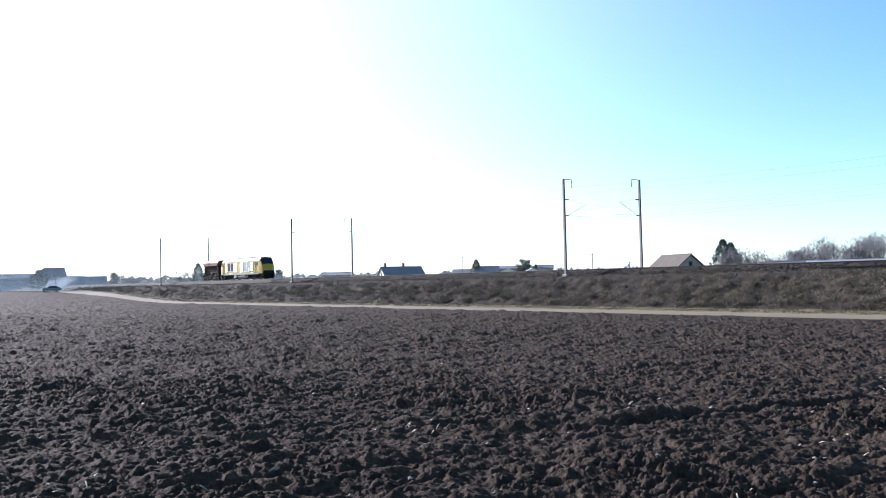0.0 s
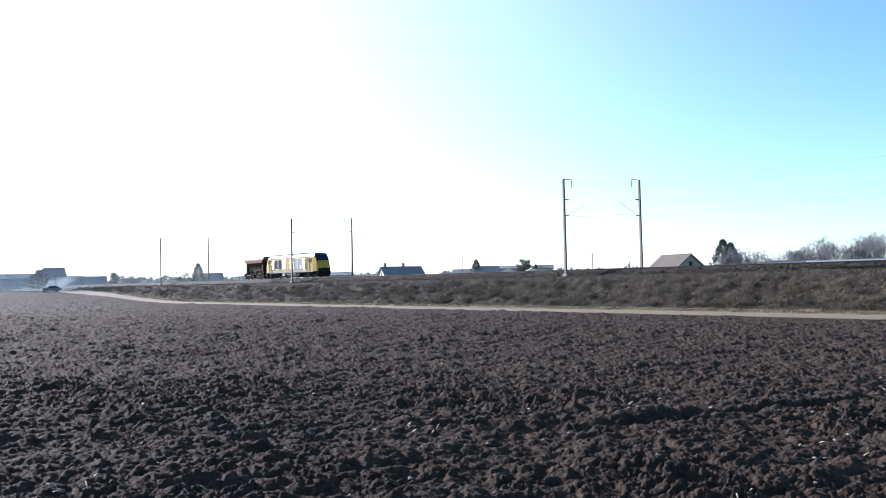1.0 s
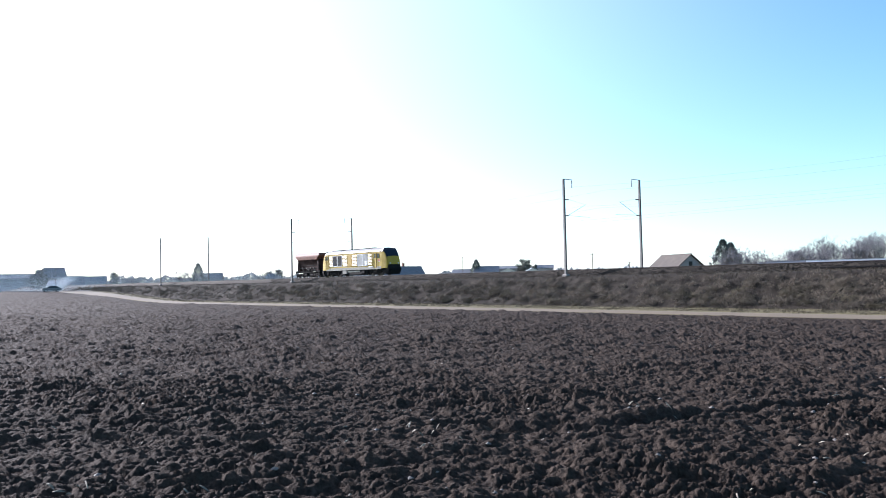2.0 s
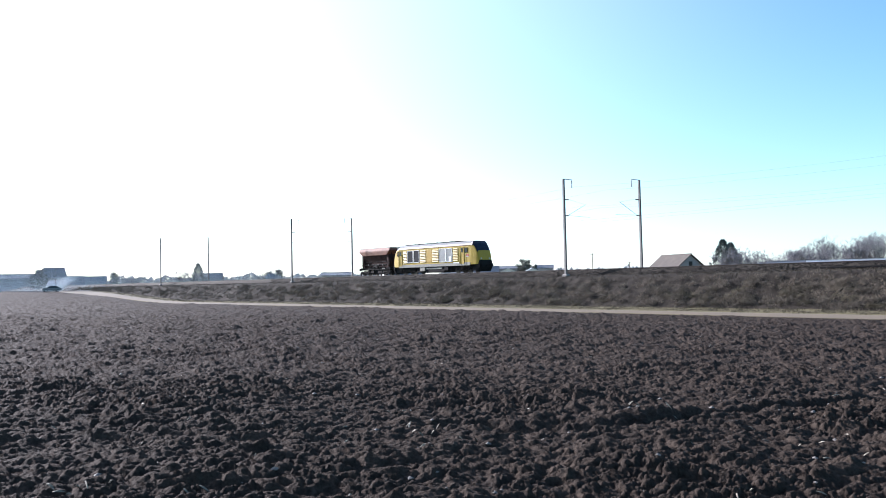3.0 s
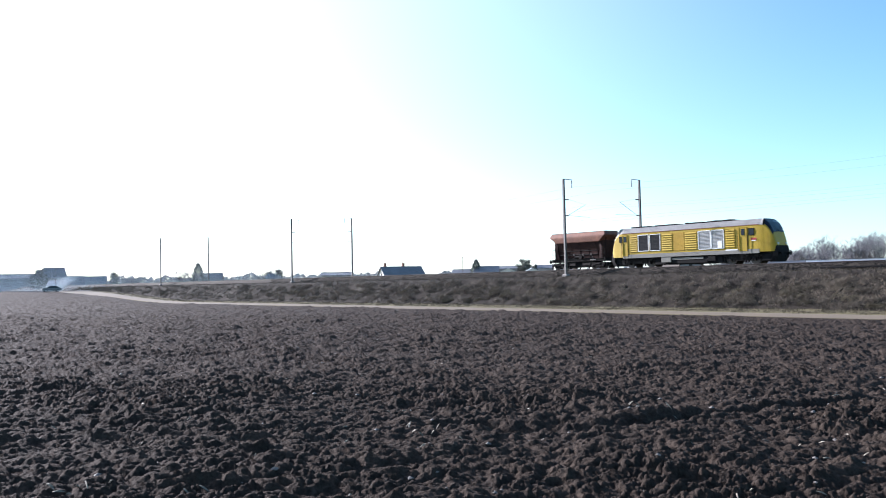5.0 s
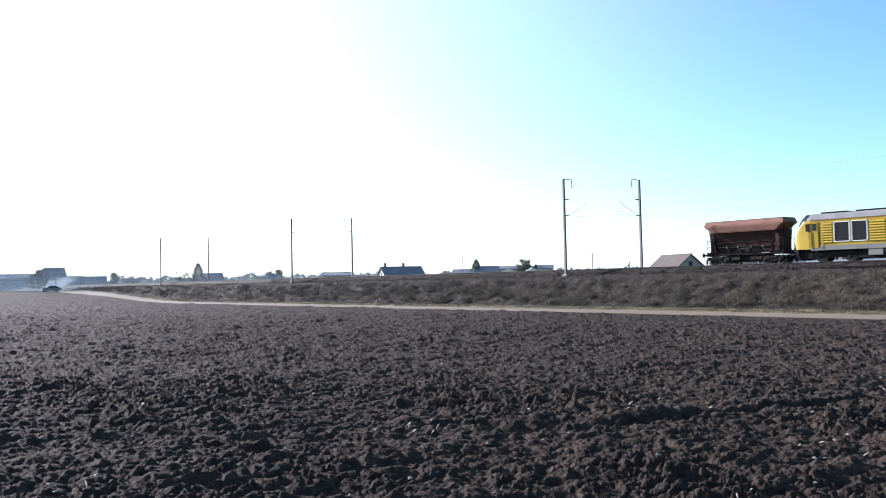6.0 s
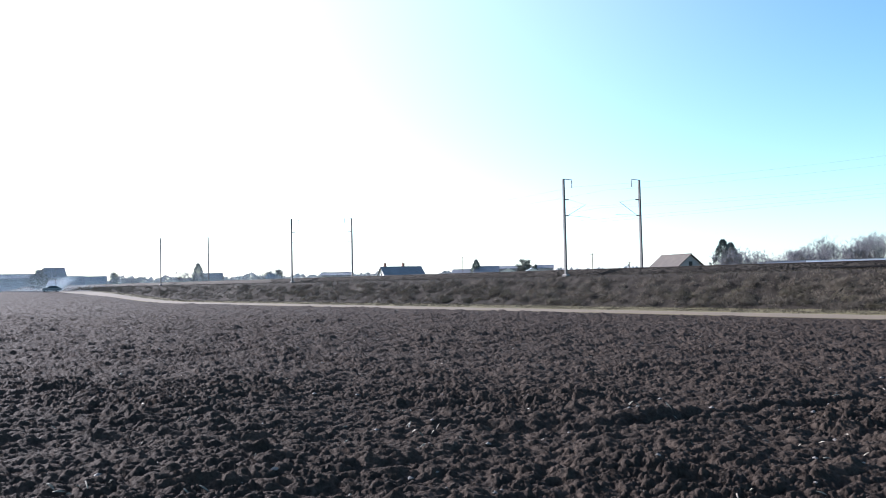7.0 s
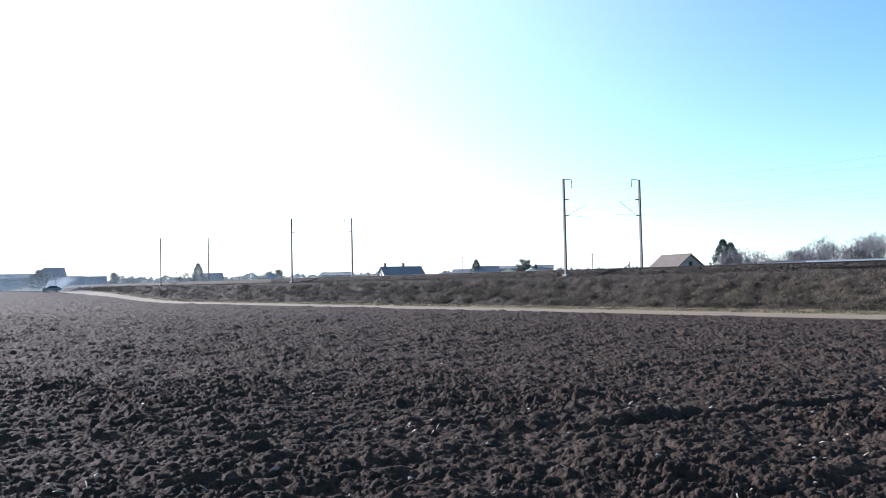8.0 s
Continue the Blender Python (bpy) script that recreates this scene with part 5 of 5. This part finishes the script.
def make_car():
    x, y = spot(76.15, 205)
    t = thing("parked_car", "dark parked hatchback at the edge of the field", "car", m=pose(x, y, float(land(x, y)) + 0.16, 0, 0, 84))
    prof = [(-2.05, 0.35), (-2.08, 0.75), (-2.0, 0.92), (-1.2, 0.98), (-0.55, 1.42), (0.9, 1.45), (1.75, 0.98), (2.0, 0.85), (2.02, 0.35)]

    def ring(y, k, cut):
        return [(px * k, y, min(pz, cut)) for px, pz in prof]
    bm = bmesh.new()
    loft(bm, [ring(-0.86, 0.98, 0.9), ring(-0.84, 1.0, 0.98), ring(-0.64, 1.0, 1.45), ring(0.64, 1.0, 1.45), ring(0.84, 1.0, 0.98), ring(0.86, 0.98, 0.9)])
    part("body", bm, M_CARPAINT, t)
    for s in (-1, 1):
        bm = bmesh.new()
        loft(bm, [[(-0.95, s * 0.85, 1.0), (1.5, s * 0.85, 1.0)], [(-0.45, s * 0.68, 1.38), (0.85, s * 0.68, 1.38)]], close=False)
        part("side_window", bm, M_PANE, t)
        for wx in (-1.3, 1.25):
            bm = bmesh.new()
            tube(bm, (wx, s * 0.68, 0.31), (wx, s * 0.88, 0.31), 0.31, 0.31, 18)
            w = part("wheel", bm, M_RUBBER, t)
            bm = bmesh.new()
            tube(bm, (wx, s * 0.87, 0.31), (wx, s * 0.895, 0.31), 0.19, 0.17, 12)
            part("rim", bm, M_METALROOF, w)
        one_box("headlight", (-2.03, s * 0.6, 0.72), (0.08, 0.36, 0.16), M_LENS, t, "clear headlight", 0.02)
        one_box("tail_lamp", (1.98, s * 0.66, 0.8), (0.08, 0.22, 0.2), M_RED, t, "red tail lamp", 0.02)
    bm = bmesh.new()
    loft(bm, [[(-1.22, -0.72, 1.0), (-1.22, 0.72, 1.0)], [(-0.60, -0.6, 1.40), (-0.60, 0.6, 1.40)]], close=False)
    part("windscreen", bm, M_PANE, t)


make_car()


def make_pole(bearing, dist, height, label="slim wooden utility pole behind the line"):
    x, y = spot(bearing, dist)
    t = thing("utility_pole", label, "pole", "utility poles", pose(x, y, float(land(x, y)) - 0.1))
    bm = bmesh.new()
    tube(bm, (0, 0, 0), (0, 0, height), 0.14, 0.09, 8)
    part("post", bm, M_WOOD, t)
    one_box("cross_arm", (0, 0, height - 0.4), (1.4, 0.1, 0.12), M_WOOD, t)
    for s in (-0.6, 0, 0.6):
        bm = bmesh.new()
        tube(bm, (s, 0, height - 0.34), (s, 0, height - 0.14), 0.05, 0.03, 6)
        part("insulator", bm, M_INSUL, t)


for row in ((38.5, 240, 9.0), (47.95, 290, 10.5), (69.4, 300, 7.5), (35.9, 260, 6.5), (75.9, 260, 7.0)):
    make_pole(*row)


# ---- movement ----
def motions():
    start, speed = -140.11, 20.912
    loco_rows, wagon_rows = [], []
    for k in range(17):
        t = 0.5 * k
        front = start + speed * t + float(np.interp(t, (0, 0.5, 1, 1.5, 2.2, 3, 3.5, 4, 4.5, 5.2, 6, 6.5), (0.15, -0.12, -0.06, -0.18, -0.12, -0.08, -0.22, 0.02, -0.12, 0.05, 0.30, 0.30)))
        loco_rows.append((t, pose(front - 10.14, LINE_Y, RAIL_Z)))
        wagon_rows.append((t, pose(front - 20.28 - 4.68, LINE_Y, RAIL_Z)))
    walk(LOCO, loco_rows)
    walk(WAGON, wagon_rows)
    for wheels in (LOCO_WHEELS, WAGON_WHEELS):
        for ob, r in wheels:
            x, z = ob.location.x, ob.location.z
            rows = []
            for k in range(241):
                turn = math.degrees(speed * (k / 30) / r) % 360
                rows.append((k / 30, pose(x, 0, z) @ Matrix.Rotation(radians(turn), 4, "Y")))
            walk(ob, rows)


motions()
